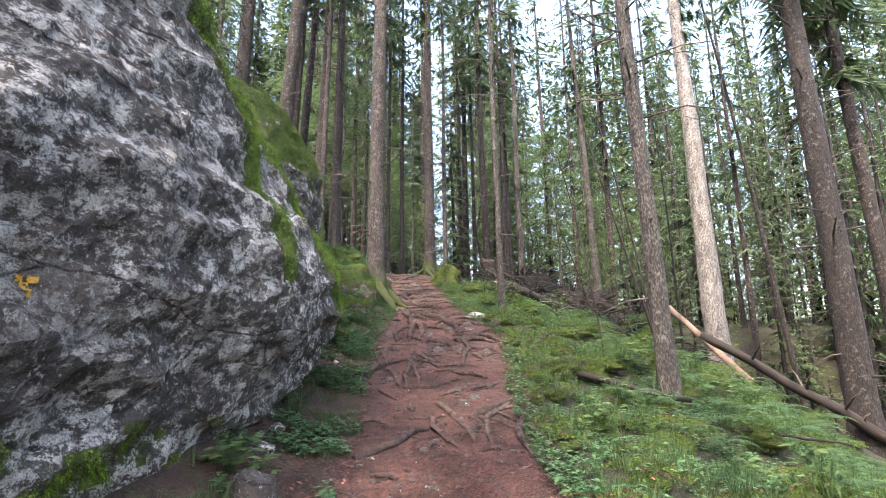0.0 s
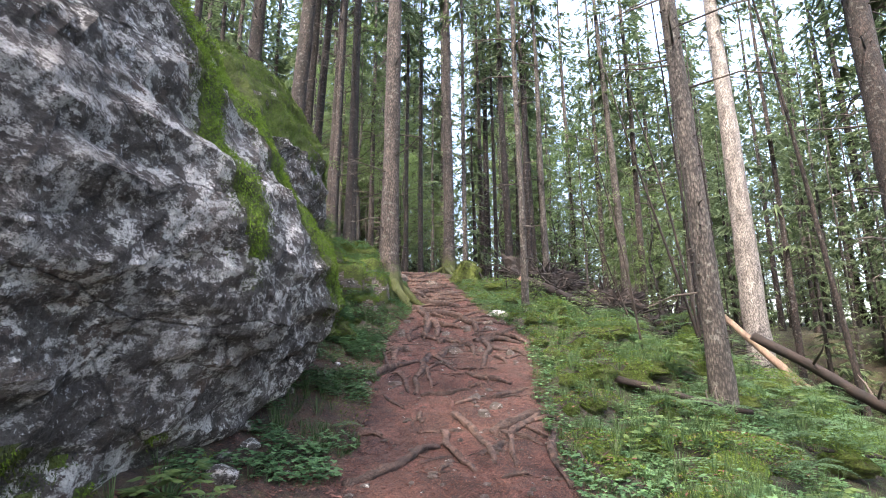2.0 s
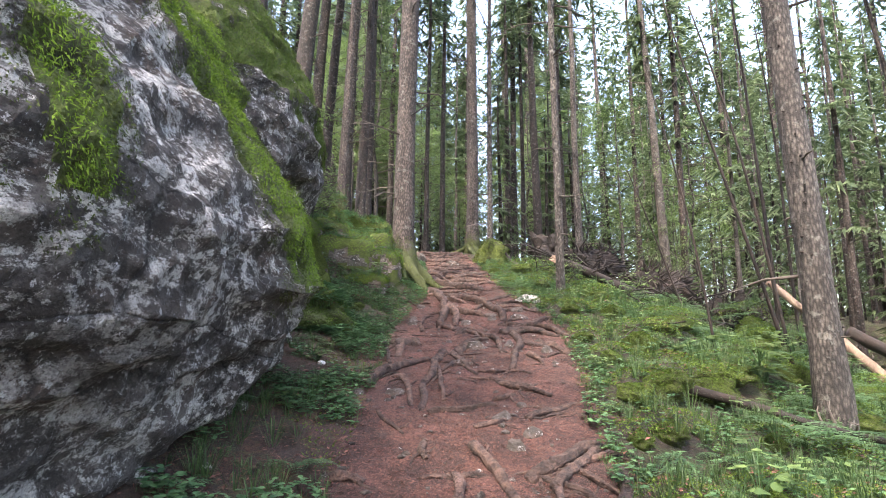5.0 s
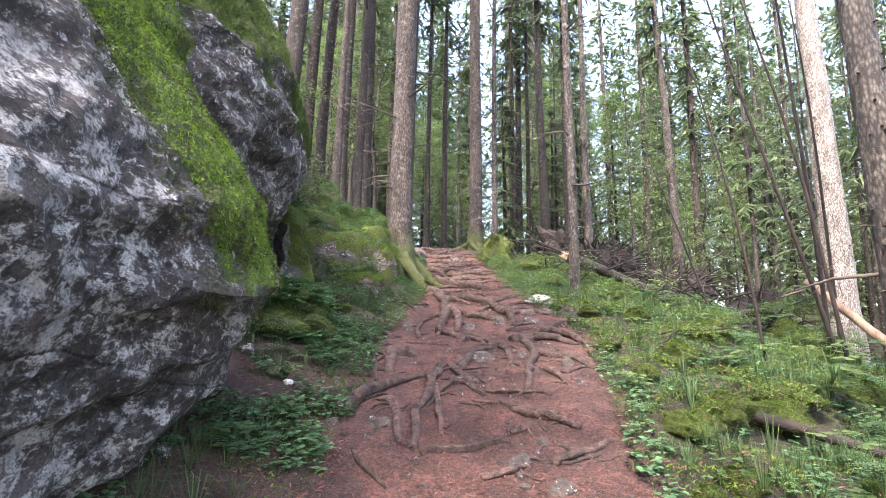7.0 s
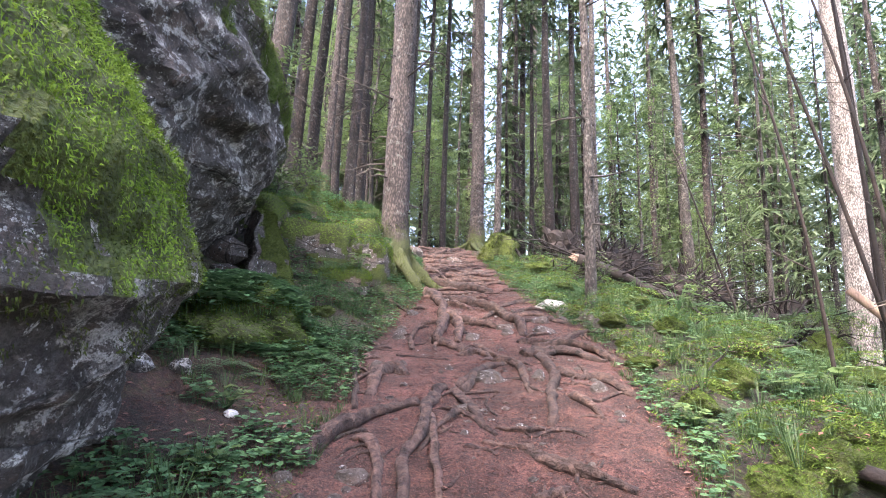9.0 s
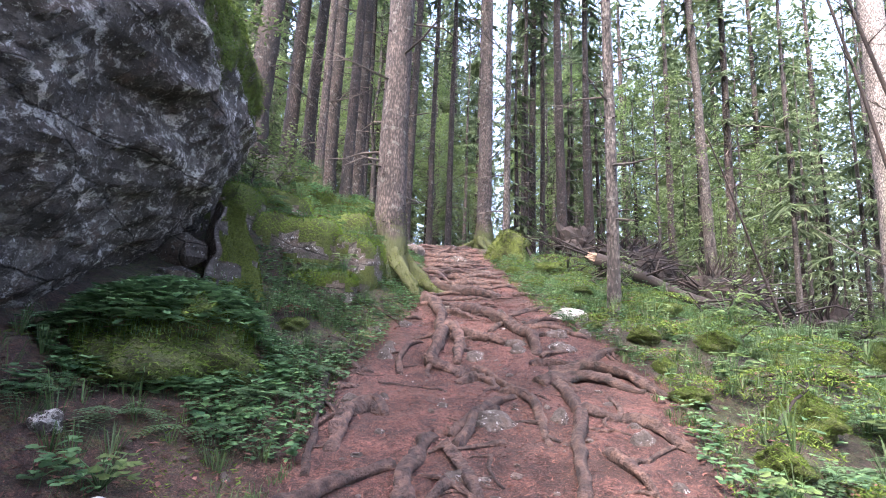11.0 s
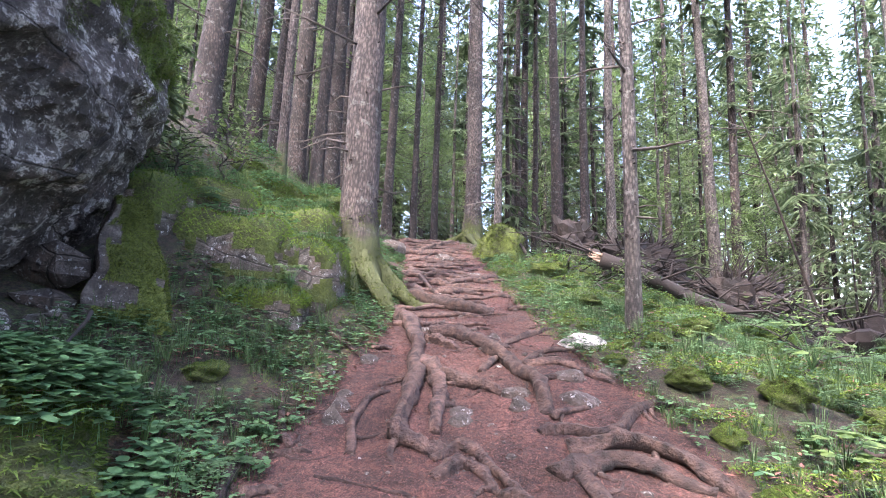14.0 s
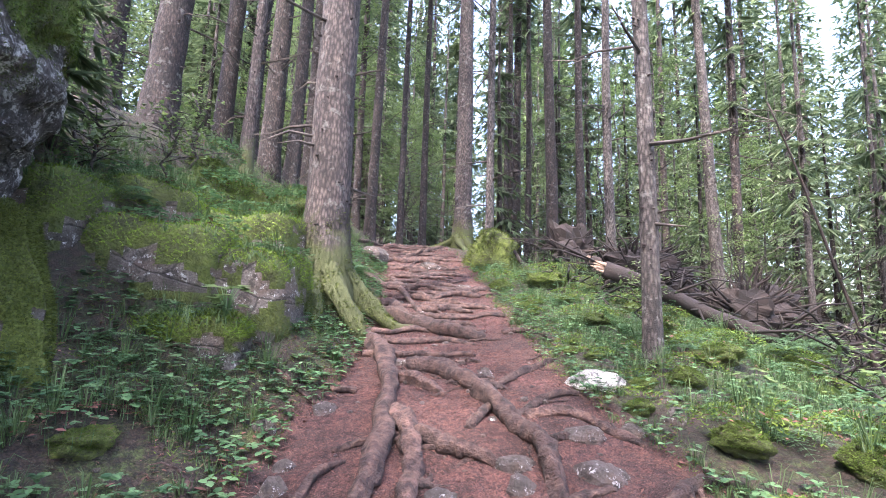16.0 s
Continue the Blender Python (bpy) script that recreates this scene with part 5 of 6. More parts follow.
def small_roots():
    """Thin surface roots between the large ones."""
    rnd = random.Random(77)
    for _ in range(85):
        y = rnd.uniform(4.6, 20.5)
        x = along(y, TRAIL_X) + rnd.uniform(-0.85, 0.85) * along(y, TRAIL_W)
        a = rnd.choice((0.0, 3.14)) + rnd.gauss(0, 0.6) if y > 9 else rnd.uniform(0, 6.28)
        l = rnd.uniform(0.2, 0.6)
        mid = (x + math.cos(a) * l * 0.5 + rnd.uniform(-0.05, 0.05), y + math.sin(a) * l * 0.5 + rnd.uniform(-0.05, 0.05))
        root([(x, y), mid, (x + math.cos(a) * l, y + math.sin(a) * l)], rnd.uniform(0.010, 0.028))


small_roots()


def step_roots():
    """Thick roots that lie across the upper trail like steps."""
    rnd = random.Random(78)
    y = 12.9
    while y < 21:
        c, w = along(y, TRAIL_X), along(y, TRAIL_W)
        x0, x1 = c - w * rnd.uniform(0.3, 1.05), c + w * rnd.uniform(0.2, 1.0)
        tilt = rnd.uniform(-0.35, 0.2)
        root([(x0 + (x1 - x0) * t, y + tilt * (t - 0.5) + rnd.uniform(-0.09, 0.09)) for t in (0, 0.3, 0.6, 1)], rnd.uniform(0.03, 0.062))
        y += rnd.uniform(0.2, 0.5)


step_roots()


def pebbles():
    """Small stones and clods strewn over the trail."""
    rnd = random.Random(79)
    g = Geo()
    for k in range(420):
        y = 4.2 + 13 * rnd.random() ** 1.3
        x = along(y, TRAIL_X) + rnd.gauss(0, 0.6) * along(y, TRAIL_W)
        s = rnd.choice((0.012, 0.016, 0.022, 0.034))
        stone_geo((s * rnd.uniform(0.8, 1.5), s, s * rnd.uniform(0.5, 0.8)), 300.0 + k, 0.3, 5, 7, geo=g, centre=on_ground(x, y, s * 0.1))
    tagged(mesh_ob("pebbles", g, STONE, smooth=False), "small grey stones strewn over the trail", "stones", kind="stuff")


pebbles()

# ---- undergrowth ----
def open_soil(x, y):
    """Whether plants may stand here: off the trail and not inside a boulder."""
    d = abs(x - along(y, TRAIL_X)) - along(y, TRAIL_W)
    if y < 7.3 and x < -1.5 or 7.3 <= y < 12.2 and x < -2.45:
        return -1.0
    return d


def grass():
    rnd = random.Random(31)
    g = Geo()
    tufts = 0
    while tufts < 4600:
        y = 3.0 + 17 * rnd.random() ** 1.4
        side = rnd.random() < 0.68
        x = along(y, TRAIL_X) + (rnd.uniform(0.7, 7.5) if side else -rnd.uniform(0.7, 4.0))
        d = open_soil(x, y)
        if d < -0.08 or noise.noise(Vector((x * 1.1, y * 1.1, 4))) < (-0.35 if x > 0 or y > 9.5 else 0.0) or (x + 1.9) ** 2 + (y - 9.5) ** 2 < 0.4 and rnd.random() < 0.8:
            continue
        if x > 1 and cover_z(x, y) > ground_z(x, y) + 0.04 and rnd.random() < 0.45:
            continue
        tufts += 1
        o = Vector((x, y, cover_z(x, y) - 0.01))
        long = rnd.uniform(0.08, 0.26) * min(1.0, 0.45 + d)
        for _ in range(rnd.randrange(10, 22)):
            a = rnd.uniform(0, 6.28)
            out = Vector((math.cos(a), math.sin(a), 0))
            w = Vector((-math.sin(a), math.cos(a), 0)) * rnd.uniform(0.0014, 0.003)
            l = long * rnd.uniform(0.6, 1.3)
            p = o + out * rnd.uniform(0, 0.04)
            q = p + out * l * rnd.uniform(0.15, 0.45) + Vector((0, 0, l * 0.75))
            e = q + out * l * rnd.uniform(0.3, 0.6) + Vector((0, 0, l * rnd.uniform(-0.25, 0.2)))
            b = len(g.v)
            g.v += [p - w, p + w, q + w * 0.8, q - w * 0.8, e]
            g.f += [(b, b + 1, b + 2, b + 3), (b + 3, b + 2, b + 4)]
    tagged(mesh_ob("grass", g, GRASS, smooth=False), "thin drooping forest grass beside the trail", "grass", kind="stuff")


def herbs():
    """Low leafy herbs: three leaflets on a thin stalk."""
    rnd = random.Random(32)
    g = Geo()
    done = 0
    while done < 23000:
        y = 3.0 + 15 * rnd.random() ** 1.3
        x = along(y, TRAIL_X) + (rnd.uniform(0.8, 7.0) if rnd.random() < 0.6 else -rnd.uniform(0.75, 3.4))
        if done < 2100:  # the leafy hump under the boulder
            x, y = rnd.gauss(-1.90, 0.33), rnd.gauss(9.5, 0.45)
        elif done < 2550:  # the strip between boulder and trail
            x, y = rnd.uniform(-1.45, -0.68), rnd.uniform(4.0, 9.0)
        d = open_soil(x, y)
        on_hump = (x + 1.90) ** 2 + (y - 9.5) ** 2 < 0.7
        if x > 1 and cover_z(x, y) > ground_z(x, y) + 0.04 and rnd.random() < 0.85:
            continue
        if d < -0.05 or noise.noise(Vector((x * 1.6, y * 1.6, 14))) < (-0.9 if on_hump else -0.4 if x > 1 else 0.1 if y < 8.6 else -0.2):
            continue
        done += 1
        s = rnd.uniform(0.018, 0.04) * (1.5 if on_hump else 1.0)
        tip = Vector((x, y, cover_z(x, y) + rnd.uniform(0.02, 0.12)))
        a0 = rnd.uniform(0, 6.28)
        for k in range(rnd.choice((3, 3, 4, 5))):
            a = a0 + k * 2.1 + rnd.uniform(-0.3, 0.3)
            d3 = Vector((math.cos(a), math.sin(a), rnd.uniform(-0.35, 0.3)))
            g.round_leaf(tip, d3 * s * 1.25, Vector((-math.sin(a), math.cos(a), rnd.uniform(-0.2, 0.2))) * s * 1.1, 0.004)
        b = len(g.v)
        foot = Vector((x + rnd.uniform(-0.02, 0.02), y + rnd.uniform(-0.02, 0.02), tip.z - 0.12))
        g.v += [foot, foot + Vector((0.003, 0, 0)), tip]
        g.f.append((b, b + 1, b + 2))
    tagged(mesh_ob("herb_layer", g, HERB, smooth=False), "low green herbs with three-part leaves on the forest floor", "herbs", kind="stuff")


def floor_moss():
    rnd = random.Random(33)
    g = Geo()
    done = 0
    while done < 210000:
        y = 3.0 + 16 * rnd.random() ** 1.4
        x = along(y, TRAIL_X) + (rnd.uniform(0.75, 7.5) if rnd.random() < 0.78 else -rnd.uniform(0.75, 3.6))
        d = open_soil(x, y)
        if d < 0.0 or noise.noise(Vector((x * 0.9, y * 0.9, 24))) < (-0.5 if x > 0 else 0.1 if y < 9 else -0.2):
            continue
        done += 1
        a = rnd.uniform(0, 6.28)
        v = Vector((math.cos(a), math.sin(a), rnd.uniform(0.1, 0.9))).normalized()
        g.blade(Vector((x, y, cover_z(x, y) - 0.002)), v * rnd.uniform(0.015, 0.045), v.cross(Vector((rnd.uniform(-1, 1), rnd.uniform(-1, 1), 0.6))).normalized() * rnd.uniform(0.005, 0.012))
    tagged(mesh_ob("moss_carpet", g, MOSS, smooth=False), "carpet of yellow-green moss tufts on the forest floor", "moss", kind="stuff")


def dry_litter():
    """Brown leaves, needles and thin twigs between the plants."""
    rnd = random.Random(36)
    g = Geo()
    done = 0
    while done < 30000:
        y = 3.8 + 14 * rnd.random() ** 1.4
        x = along(y, TRAIL_X) + rnd.choice((-1, -1, 1)) * rnd.uniform(0.7, 4.0)
        if open_soil(x, y) < -0.1:
            continue
        done += 1
        a, s = rnd.uniform(0, 6.28), rnd.uniform(0.015, 0.06)
        d = Vector((math.cos(a), math.sin(a), rnd.uniform(-0.2, 0.4)))
        g.leaf(Vector((x, y, cover_z(x, y) + 0.008)), d * s, Vector((-math.sin(a), math.cos(a), rnd.uniform(-0.3, 0.3))) * s * rnd.choice((0.12, 0.2, 0.5)), 0.003)
    tagged(mesh_ob("leaf_litter", g, LITTER, smooth=False), "dry brown leaves and needles between the plants", "litter", kind="stuff")


grass(), herbs(), floor_moss(), dry_litter()


def fern(seed, fronds=8, size=0.5):
    rnd = random.Random(seed)
    top = new("fern")
    for k in range(fronds):
        g = Geo()
        a = 6.28 * k / fronds + rnd.uniform(-0.35, 0.35)
        out, side = Vector((math.cos(a), math.sin(a), 0)), Vector((-math.sin(a), math.cos(a), 0))
        l, rise = size * rnd.uniform(0.7, 1.2), rnd.uniform(0.5, 0.9)
        line = [out * l * t + Vector((0, 0, l * (rise * t - 0.75 * t * t))) for t in [i / 12 for i in range(13)]]
        g.tube(line, [0.004 * (1.1 - i / 12) for i in range(13)], 3)
        for i in range(2, 13):
            w = l * 0.30 * math.sin(math.pi * (i / 13) ** 0.75)
            for s in (-1, 1):
                d = (side * s + out * 0.35 + Vector((0, 0, -0.18))).normalized()
                n = 4
                for j in range(n):  # leaflets along each pinna
                    q = line[i] + d * w * (j / n)
                    for s2 in (-1, 1):
                        e = (out * s2 * 0.9 + d * 0.6).normalized()
                        g.leaf(q, e * w * 0.34 * (1.1 - j / n), e.cross(Vector((0, 0, 1))).normalized() * w * 0.16, 0.002)
        part("frond", g, FERN, top, smooth=False)
    return top


def plant_ferns():
    rnd = random.Random(41)
    protos = [fern(1, 7, 0.42), fern(2, 8, 0.5), fern(3, 6, 0.36)]
    spots = [(3.1, 7.6, 1.2), (3.6, 8.0, 1.3), (4.1, 7.7, 1.25), (3.5, 7.2, 1.1), (2.9, 7.0, 0.9)]
    while len(spots) < 240:
        y = 5.2 + 12.5 * rnd.random()
        right = rnd.random() < 0.82
        x = along(y, TRAIL_X) + (rnd.uniform(1.3, 7.5) if right else -rnd.uniform(1.1, 3.6))
        if open_soil(x, y) > 0.22 and noise.noise(Vector((x * 0.7, y * 0.7, 44))) > -0.25 and (x > 3.4 or cover_z(x, y) < ground_z(x, y) + 0.04) and all((x - a) ** 2 + (y - b) ** 2 > 0.06 for a, b, _ in spots):
            spots.append((x, y, rnd.uniform(0.75, 1.35) if right else rnd.uniform(0.5, 0.9)))
    for k, (x, y, s) in enumerate(spots):
        m = Matrix.Translation((x, y, cover_z(x, y) - 0.02)) @ Matrix.Rotation(rnd.uniform(0, 6.28), 4, "Z") @ Matrix.Diagonal((s, s, s, 1))
        ob = protos[k] if k < 3 else copy_thing(protos[k % 3], m)
        ob.matrix_basis = m
        tagged(ob, "light green feathery fern on the mossy ground", "fern", "ferns beside the trail")


plant_ferns()


def leafy_plant(x, y, size, seed, leaves=22, label="leafy green plant with broad toothed leaves at the boulder's foot", z=None):
    rnd = random.Random(seed)
    o = Vector((x, y, cover_z(x, y) if z is None else z))
    top = tagged(new("leafy_plant"), label, "plant")
    top.location = o
    g, st = Geo(), Geo()
    for k in range(leaves):
        a = rnd.uniform(0, 6.28)
        d = Vector((math.cos(a), math.sin(a), 0))
        p = d * size * rnd.uniform(0.15, 0.7) + Vector((0, 0, size * rnd.uniform(0.35, 1.0)))
        st.tube((Vector((0, 0, 0)), p * 0.5 + Vector((0, 0, size * 0.15)), p), (0.004, 0.003, 0.002), 4)
        for turn in (-0.9, 0.0, 0.9):  # a leaf of three lobes
            e = Vector((math.cos(a + turn), math.sin(a + turn), rnd.uniform(-0.35, 0.05)))
            l = size * rnd.uniform(0.24, 0.36)
            g.round_leaf(p, e * l, e.cross(Vector((0, 0, 1))).normalized() * l * 0.7, 0.006)
    part("stalk", st, HERB, top)
    part("foliage", g, FRESH, top, smooth=False)
    return top


leafy_plant(-1.28, 3.95, 0.26, 1, 26)
leafy_plant(-1.12, 4.05, 0.2, 2, 16)
leafy_plant(-1.15, 6.9, 0.16, 3, 18, "small leafy plant beside the trail")
leafy_plant(-1.05, 7.4, 0.16, 4, 18, "small leafy plant beside the trail")
leafy_plant(-1.3, 8.1, 0.16, 5, 16, "small leafy plant beside the trail")
leafy_plant(-1.35, 11.9, 0.26, 6, 18, "leafy plant below the thick spruce")
leafy_plant(1.72, 8.6, 0.18, 7, 18, "small leafy plant beside the trail")
_rnd = random.Random(90)
for _k in range(26):
    _y = _rnd.uniform(4.6, 12.5)
    leafy_plant(along(_y, TRAIL_X) + along(_y, TRAIL_W) + 0.5 + 3.6 * _rnd.random(), _y, _rnd.uniform(0.2, 0.36), 20 + _k, 12, "young maple-like seedling with pale green lobed leaves")
leafy_plant(3.4, 9.9, 0.45, 8, 26, "bright leafy shrub by the spruce trunk")
leafy_plant(4.0, 9.6, 0.45, 9, 26, "bright leafy shrub by the spruce trunk")


def small_saplings():
    for k, (x, y, h) in enumerate(((-2.9, 13.6, 1.0), (-3.1, 14.4, 1.3), (-3.6, 13.2, 1.1), (-4.2, 14.2, 1.5), (-2.75, 12.3, 0.6), (3.3, 12.2, 0.9), (2.7, 15.0, 0.9))):
        ob = broadleaf(h, 500 + k, 170, 0.35, 0.07)
        ob.location = (x, y, cover_z(x, y))
        ob.name = "sapling"
        tagged(ob, "knee-high sapling with a few light leaves", "sapling", "small saplings")
    for k, (x, y, h) in enumerate(((-3.4, 12.6, 2.6), (-3.9, 11.9, 3.4))):
        ob = young_spruce(h, 520 + k, 0.8)
        ob.location = (x, y, ground_z(x, y) - 0.05)
        tagged(ob, "small young spruce behind the boulder", "young spruce", "small saplings")


small_saplings()

# ---- dead wood ----
def log_between(a, b, r, label, name="fallen_log", material=None, snags=6, seed=0, broken=True):
    rnd = random.Random(seed)
    a, b = Vector(a), Vector(b)
    top = tagged(new(name), label, "log")
    top.location = a
    n = 14
    side = (b - a).cross(Vector((0, 0, 1))).normalized()
    line = [(b - a) * (i / n) + side * 0.05 * noise.noise(Vector((i * 0.4, seed, 0))) + Vector((0, 0, 0.05 * noise.noise(Vector((i * 0.4, seed, 5))))) for i in range(n + 1)]
    g = Geo()
    g.tube(line, [r * (1 - 0.35 * i / n) for i in range(n + 1)], 12, 0.2, seed)
    part("stem", g, material or DEADWOOD, top)
    if broken:
        g = Geo()
        d = (line[0] - line[1]).normalized()
        for _ in range(12):
            off = Vector((rnd.uniform(-1, 1), rnd.uniform(-1, 1), rnd.uniform(-1, 1))) * r * 0.6
            g.tube((line[0] + off - d * 0.05, line[0] + off + d * r * rnd.uniform(0.3, 1.6)), (r * 0.28, r * 0.05), 5)
        tagged(part("broken_end", g, RAWWOOD, top, "splintered pale wood"), kind="stuff")
    for k in range(snags):
        g = Geo()
        p = line[rnd.randrange(1, n)]
        d = (side * rnd.choice((-1, 1)) * rnd.uniform(0.4, 1) + Vector((0, 0, rnd.uniform(0.1, 1)))).normalized()
        l = rnd.uniform(2, 7) * r + 0.1
        g.tube((p, p + d * l * 0.6, p + d * l + Vector((rnd.uniform(-0.1, 0.1), rnd.uniform(-0.1, 0.1), -0.05))), (r * 0.2 + 0.004, r * 0.13 + 0.003, 0.003), 5)
        part("snag", g, TWIG, top)
    return top


def lay(x0, y0, x1, y1, r, label, h0=0.0, h1=0.0, **more):
    return log_between(on_ground(x0, y0, h0 + r * 0.7), on_ground(x1, y1, h1 + r * 0.7), r, label, **more)


lay(2.46, 8.38, 4.2, 8.0, 0.05, "short broken branch lying among ferns", 0.12, 0.1, seed=1, snags=3)
lay(10.5, 10.2, 6.2, 11.2, 0.13, "fallen trunk lying on the lower slope", 0.5, 0.75, seed=2, snags=7)
lay(2.6, 16.4, 8.2, 15.6, 0.13, "dark fallen trunk in the brushwood", 0.45, 0.5, seed=3, snags=9)
lay(3.0, 18.6, 7.6, 15.0, 0.11, "dark fallen trunk in the brushwood", 0.5, 0.25, seed=4, snags=9)
lay(4.2, 19.5, 9.5, 17.5, 0.12, "dark fallen trunk in the brushwood", 0.6, 0.6, seed=5, snags=9)
lay(5.0, 15.0, 7.9, 13.6, 0.06, "dry fallen branch in the brushwood", 0.1, 0.3, seed=6, snags=5)
lay(7.9, 12.4, 6.6, 13.9, 0.10, "splintered pale trunk stump leaning on the slope", 0.4, 1.6, seed=7, snags=4, material=RAWWOOD)
lay(4.2, 7.0, 6.3, 7.6, 0.025, "thin dry branch across the ferns", 0.2, 0.35, seed=8, snags=4, broken=False)
lay(1.62, 18.0, 1.2, 18.35, 0.045, "pale stick leaning on the mossy stump", 0.0, 0.62, seed=9, snags=0)
lay(-2.2, 10.6, -1.5, 9.0, 0.012, "thin dead twig among the herbs", 0.15, 0.1, seed=10, snags=3, broken=False)
lay(2.0, 9.3, 2.7, 9.9, 0.012, "thin pale dead twig in the grass", 0.1, 0.5, seed=11, snags=4, broken=False)
lay(2.6, 10.6, 3.2, 9.9, 0.014, "thin pale dead twig in the grass", 0.1, 0.55, seed=12, snags=4, broken=False)
lay(1.5, 5.2, 1.28, 6.1, 0.03, "pale root stick at the trail's edge", 0.0, 0.0, seed=13, snags=1, broken=False)


def root_plate(x, y, r, seed, lift=0.4):
    """The torn-up root disc of a fallen spruce: dark soil bristling with roots."""
    rnd = random.Random(seed)
    top = tagged(new("root_plate"), "torn-up dark root plate bristling with dry roots", "root plate", "brushwood")
    top.location = on_ground(x, y, lift)
    g = stone_geo((r * 0.62, r * 0.35, r * 0.55), seed, 0.9, 18, 24)
    g.v = [v * (1 + 0.25 * noise.noise(v * 6)) for v in g.v]
    part("soil", g, DEADWOOD, top, smooth=False)
    for _ in range(60):
        g = Geo()
        a, u = rnd.uniform(0, 6.28), rnd.uniform(0.4, 0.9)
        p = Vector((math.cos(a) * r * 0.6, rnd.uniform(-0.2, 0.1), math.sin(a) * r * 0.55))
        d = Vector((math.cos(a), rnd.uniform(-1.0, 0.4), math.sin(a) + 0.2)).normalized()
        l = r * rnd.uniform(0.15, 0.6)
        q = p + d * l * 0.5 + Vector((rnd.uniform(-0.1, 0.1), rnd.uniform(-0.1, 0.1), -0.05))
        g.tube((p * 0.6, p, q, q + d * l * 0.5 + Vector((0, 0, -0.15 * l))), (0.03, 0.022, 0.014, 0.004), 5, 0.3, seed)
        part("root", g, DEADWOOD, top)
    return top


root_plate(3.6, 18.2, 0.95, 81, 0.5)
root_plate(5.2, 17.2, 1.05, 82, 0.5)
root_plate(7.4, 17.0, 1.3, 83, 0.6)
root_plate(2.8, 19.8, 0.9, 84, 0.45)
root_plate(4.4, 19.2, 1.0, 85, 0.6)
root_plate(6.3, 18.6, 1.1, 86, 0.6)


def brushwood():
    """Dry branches heaped on the slope."""
    rnd = random.Random(55)
    g = Geo()
    for _ in range(430):
        t = rnd.random()
        x, y = 2.4 + 7.0 * t + rnd.gauss(0, 0.4), 18.0 - 2.2 * t + rnd.gauss(0, 1.2)
        o = on_ground(x, y, rnd.uniform(0.0, 0.65))
        a, l = rnd.uniform(0, 6.28), rnd.uniform(0.4, 1.7)
        d = Vector((math.cos(a), math.sin(a), rnd.uniform(-0.3, 0.6))).normalized()
        q = o + d * l * 0.5 + Vector((0, 0, rnd.uniform(0.0, 0.2)))
        th = rnd.uniform(0.006, 0.03)
        g.tube((o, q, q + d * l * 0.5 + Vector((rnd.uniform(-0.2, 0.2), rnd.uniform(-0.2, 0.2), -0.2))), (th, th * 0.7, th * 0.25), 4)
    tagged(mesh_ob("brushwood", g, DEADWOOD), "heap of dry brown branches on the slope", "brushwood", kind="stuff")


brushwood()


def mossy_stump():
    top = tagged(new("mossy_stump"), "broken stump wrapped in thick green moss", "stump")
    o = on_ground(1.0, 18.4, 0)
    top.location = o
    g = Geo()
    g.tube([(0, 0, -0.2), (0.02, 0, 0.1), (0, 0, 0.35), (-0.06, 0.02, 0.58), (-0.10, 0.02, 0.72)], [0.56, 0.5, 0.46, 0.36, 0.12], 14, 0.55, 6)
    body = part("body", g, MOSS_BASE, top)
    t, rnd = Geo(), random.Random(3)
    for f in g.f[:-2]:
        for _ in range(60):
            c = g.v[f[0]].lerp(g.v[f[1]], rnd.random()).lerp(g.v[f[3]].lerp(g.v[f[2]], rnd.random()), rnd.random())
            n = Vector((c.x, c.y, 0.25)).normalized()
            d = (n * 0.4 + Vector((rnd.uniform(-0.7, 0.7), rnd.uniform(-0.7, 0.7), rnd.uniform(-0.9, 0.3)))).normalized()
            t.blade(c, d * rnd.uniform(0.03, 0.08), d.cross(n + Vector((rnd.uniform(-0.5, 0.5), 0, rnd.uniform(-0.5, 0.5)))).normalized() * 0.03)
    tagged(part("moss", t, MOSS_DARK, top, "hanging green moss", smooth=False), kind="stuff")


mossy_stump()


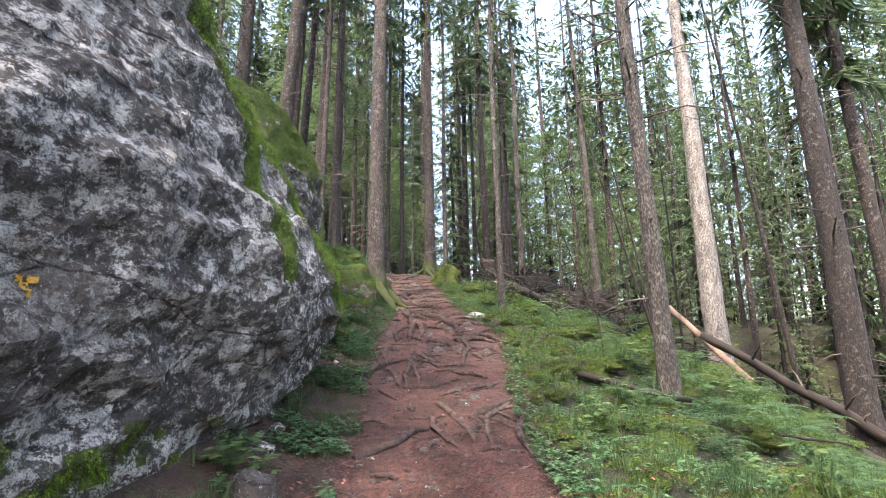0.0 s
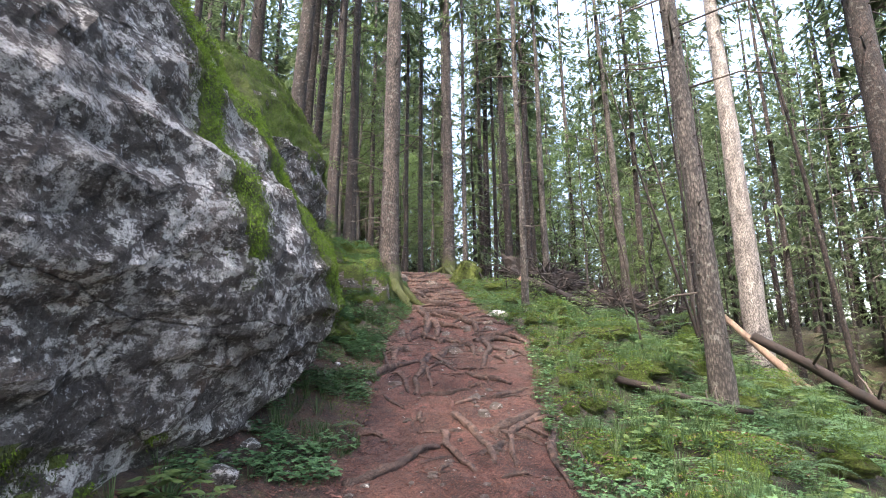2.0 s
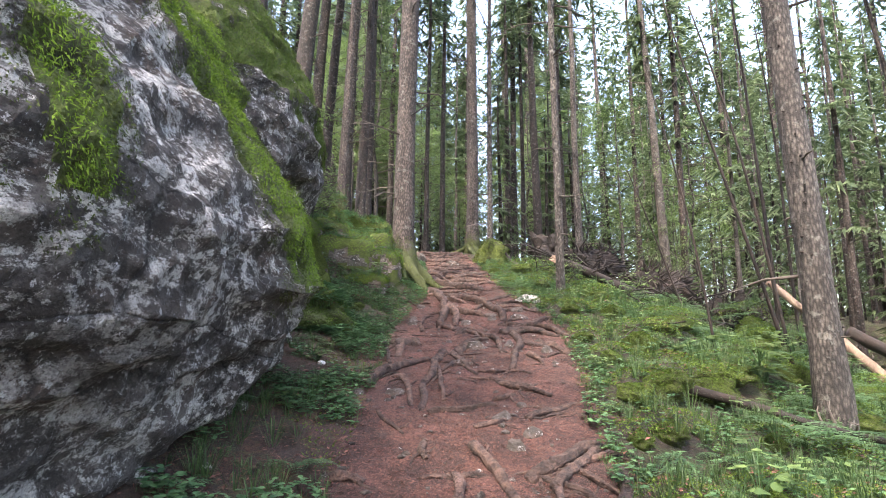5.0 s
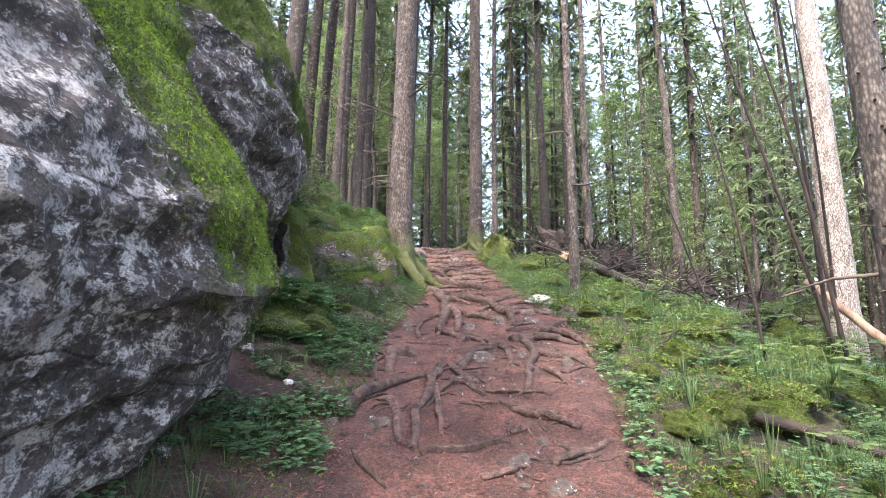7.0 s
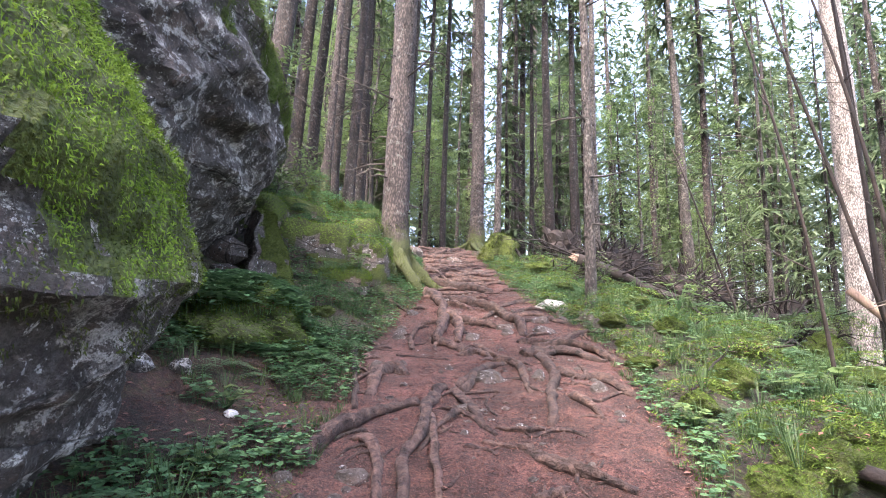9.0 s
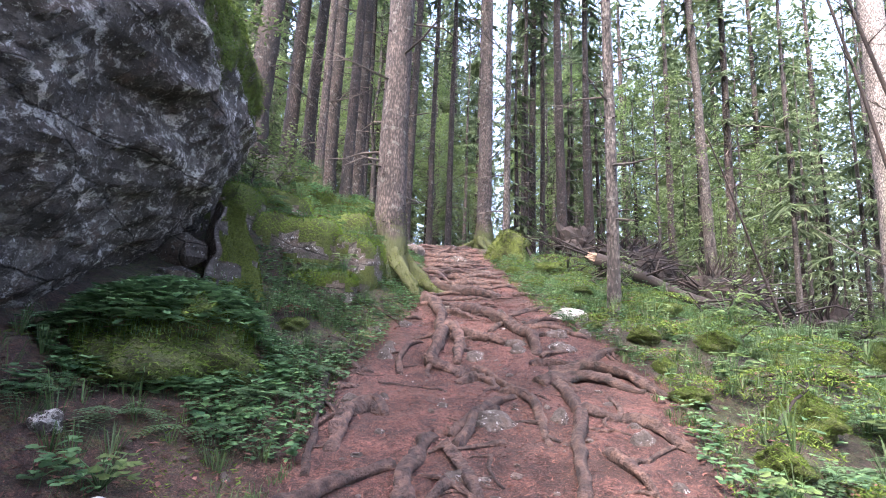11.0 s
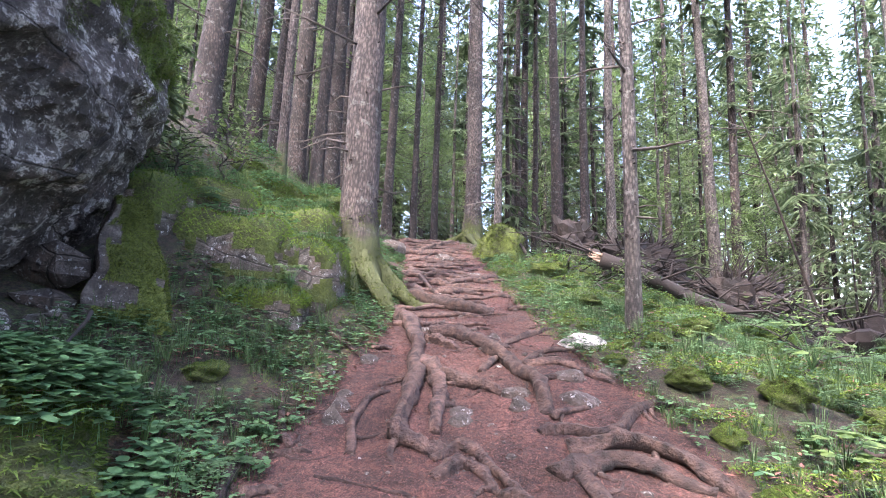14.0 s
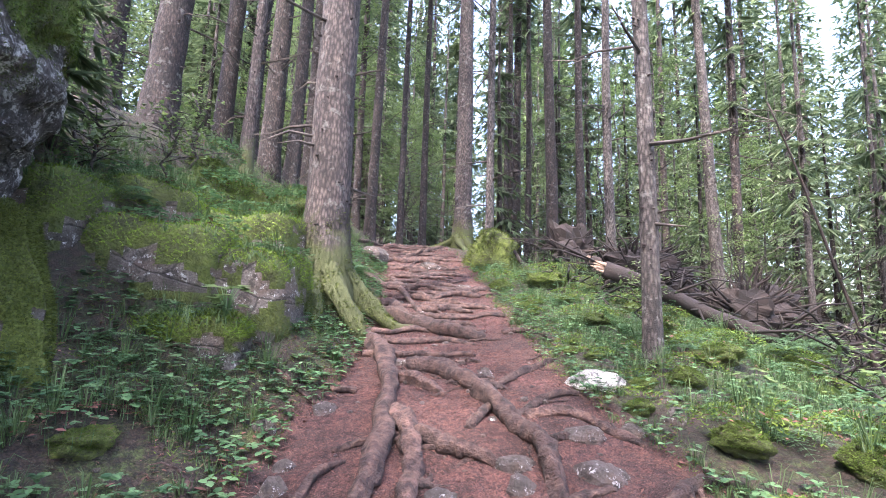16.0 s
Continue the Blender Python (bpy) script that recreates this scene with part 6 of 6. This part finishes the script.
def bare_stem(x, y, height, r, lean, bend, label, seed, twigs=10):
    rnd = random.Random(seed)
    top = tagged(new("bare_stem"), label, "dead stem", "bare stems")
    top.location = on_ground(x, y, -0.05)
    n = 16
    line = [Vector((lean[0] * t * height + bend * math.sin(t * 2.2) * 0.4, lean[1] * t * height + 0.05 * math.sin(t * 5 + seed), height * t)) for t in [i / n for i in range(n + 1)]]
    g = Geo()
    g.tube(line, [r * (1 - 0.75 * i / n) + 0.004 for i in range(n + 1)], 8, 0.15, seed)
    part("stem", g, DEADWOOD if r < 0.05 else BARK, top)
    for _ in range(twigs):
        g = Geo()
        p = line[rnd.randrange(4, n)]
        a, l = rnd.uniform(0, 6.28), rnd.uniform(0.2, 0.9)
        d = Vector((math.cos(a), math.sin(a), rnd.uniform(0.1, 0.9))).normalized()
        g.tube((p, p + d * l * 0.5, p + d * l + Vector((0, 0, 0.08))), (0.008, 0.005, 0.002), 4)
        part("twig", g, TWIG, top)


bare_stem(9.7, 13.0, 13.0, 0.075, (-0.12, 0.0), 0.3, "slim grey leaning stem in the undergrowth", 1)
bare_stem(5.0, 10.6, 6.0, 0.026, (-0.20, 0.0), 0.4, "thin dark leaning dead stem", 2)
bare_stem(5.3, 11.2, 6.5, 0.03, (-0.22, 0.0), -0.3, "thin dark leaning dead stem", 3)
bare_stem(5.5, 11.8, 9.0, 0.034, (-0.04, 0.0), 0.2, "thin dark upright dead stem", 4)
bare_stem(5.0, 14.0, 3.6, 0.022, (-0.35, 0.0), 0.2, "thin broken stem leaning over the brushwood", 6)
bare_stem(7.2, 14.0, 8.0, 0.036, (-0.05, 0.0), 0.4, "thin dark dead stem", 7)
bare_stem(3.6, 9.9, 4.5, 0.017, (-0.18, 0.0), 0.3, "thin dark stem beside the spruce", 9, 5)


def overhanging_twig():
    """A thin dry branch with young leaves that reaches over the rear boulder."""
    top = tagged(new("overhanging_branch"), "thin dry branch with fresh larch green at its base", "branch")
    o = Vector((-2.9, 10.6, 5.75))
    top.location = o
    g, lf, rnd = Geo(), Geo(), random.Random(8)
    g.tube([(0, 0, 0), (0.5, 0.2, 0.35), (1.0, 0.5, 0.35), (1.6, 0.9, 0.0)], [0.014, 0.01, 0.006, 0.003], 5)
    for _ in range(260):
        t = rnd.random()
        p = Vector((0.1 + 0.75 * t, 0.3 * t, 0.1 + 0.3 * t)) + Vector((rnd.gauss(0, 0.10), rnd.gauss(0, 0.12), rnd.gauss(0, 0.07)))
        d = Vector((rnd.uniform(-1, 1), rnd.uniform(-1, 1), rnd.uniform(-0.4, 0.4))).normalized()
        lf.leaf(p, d * 0.07, d.cross(Vector((0.1, 0.2, 1))).normalized() * 0.025, 0.004)
    part("stem", g, TWIG, top)
    part("foliage", lf, FRESH, top, smooth=False)


overhanging_twig()
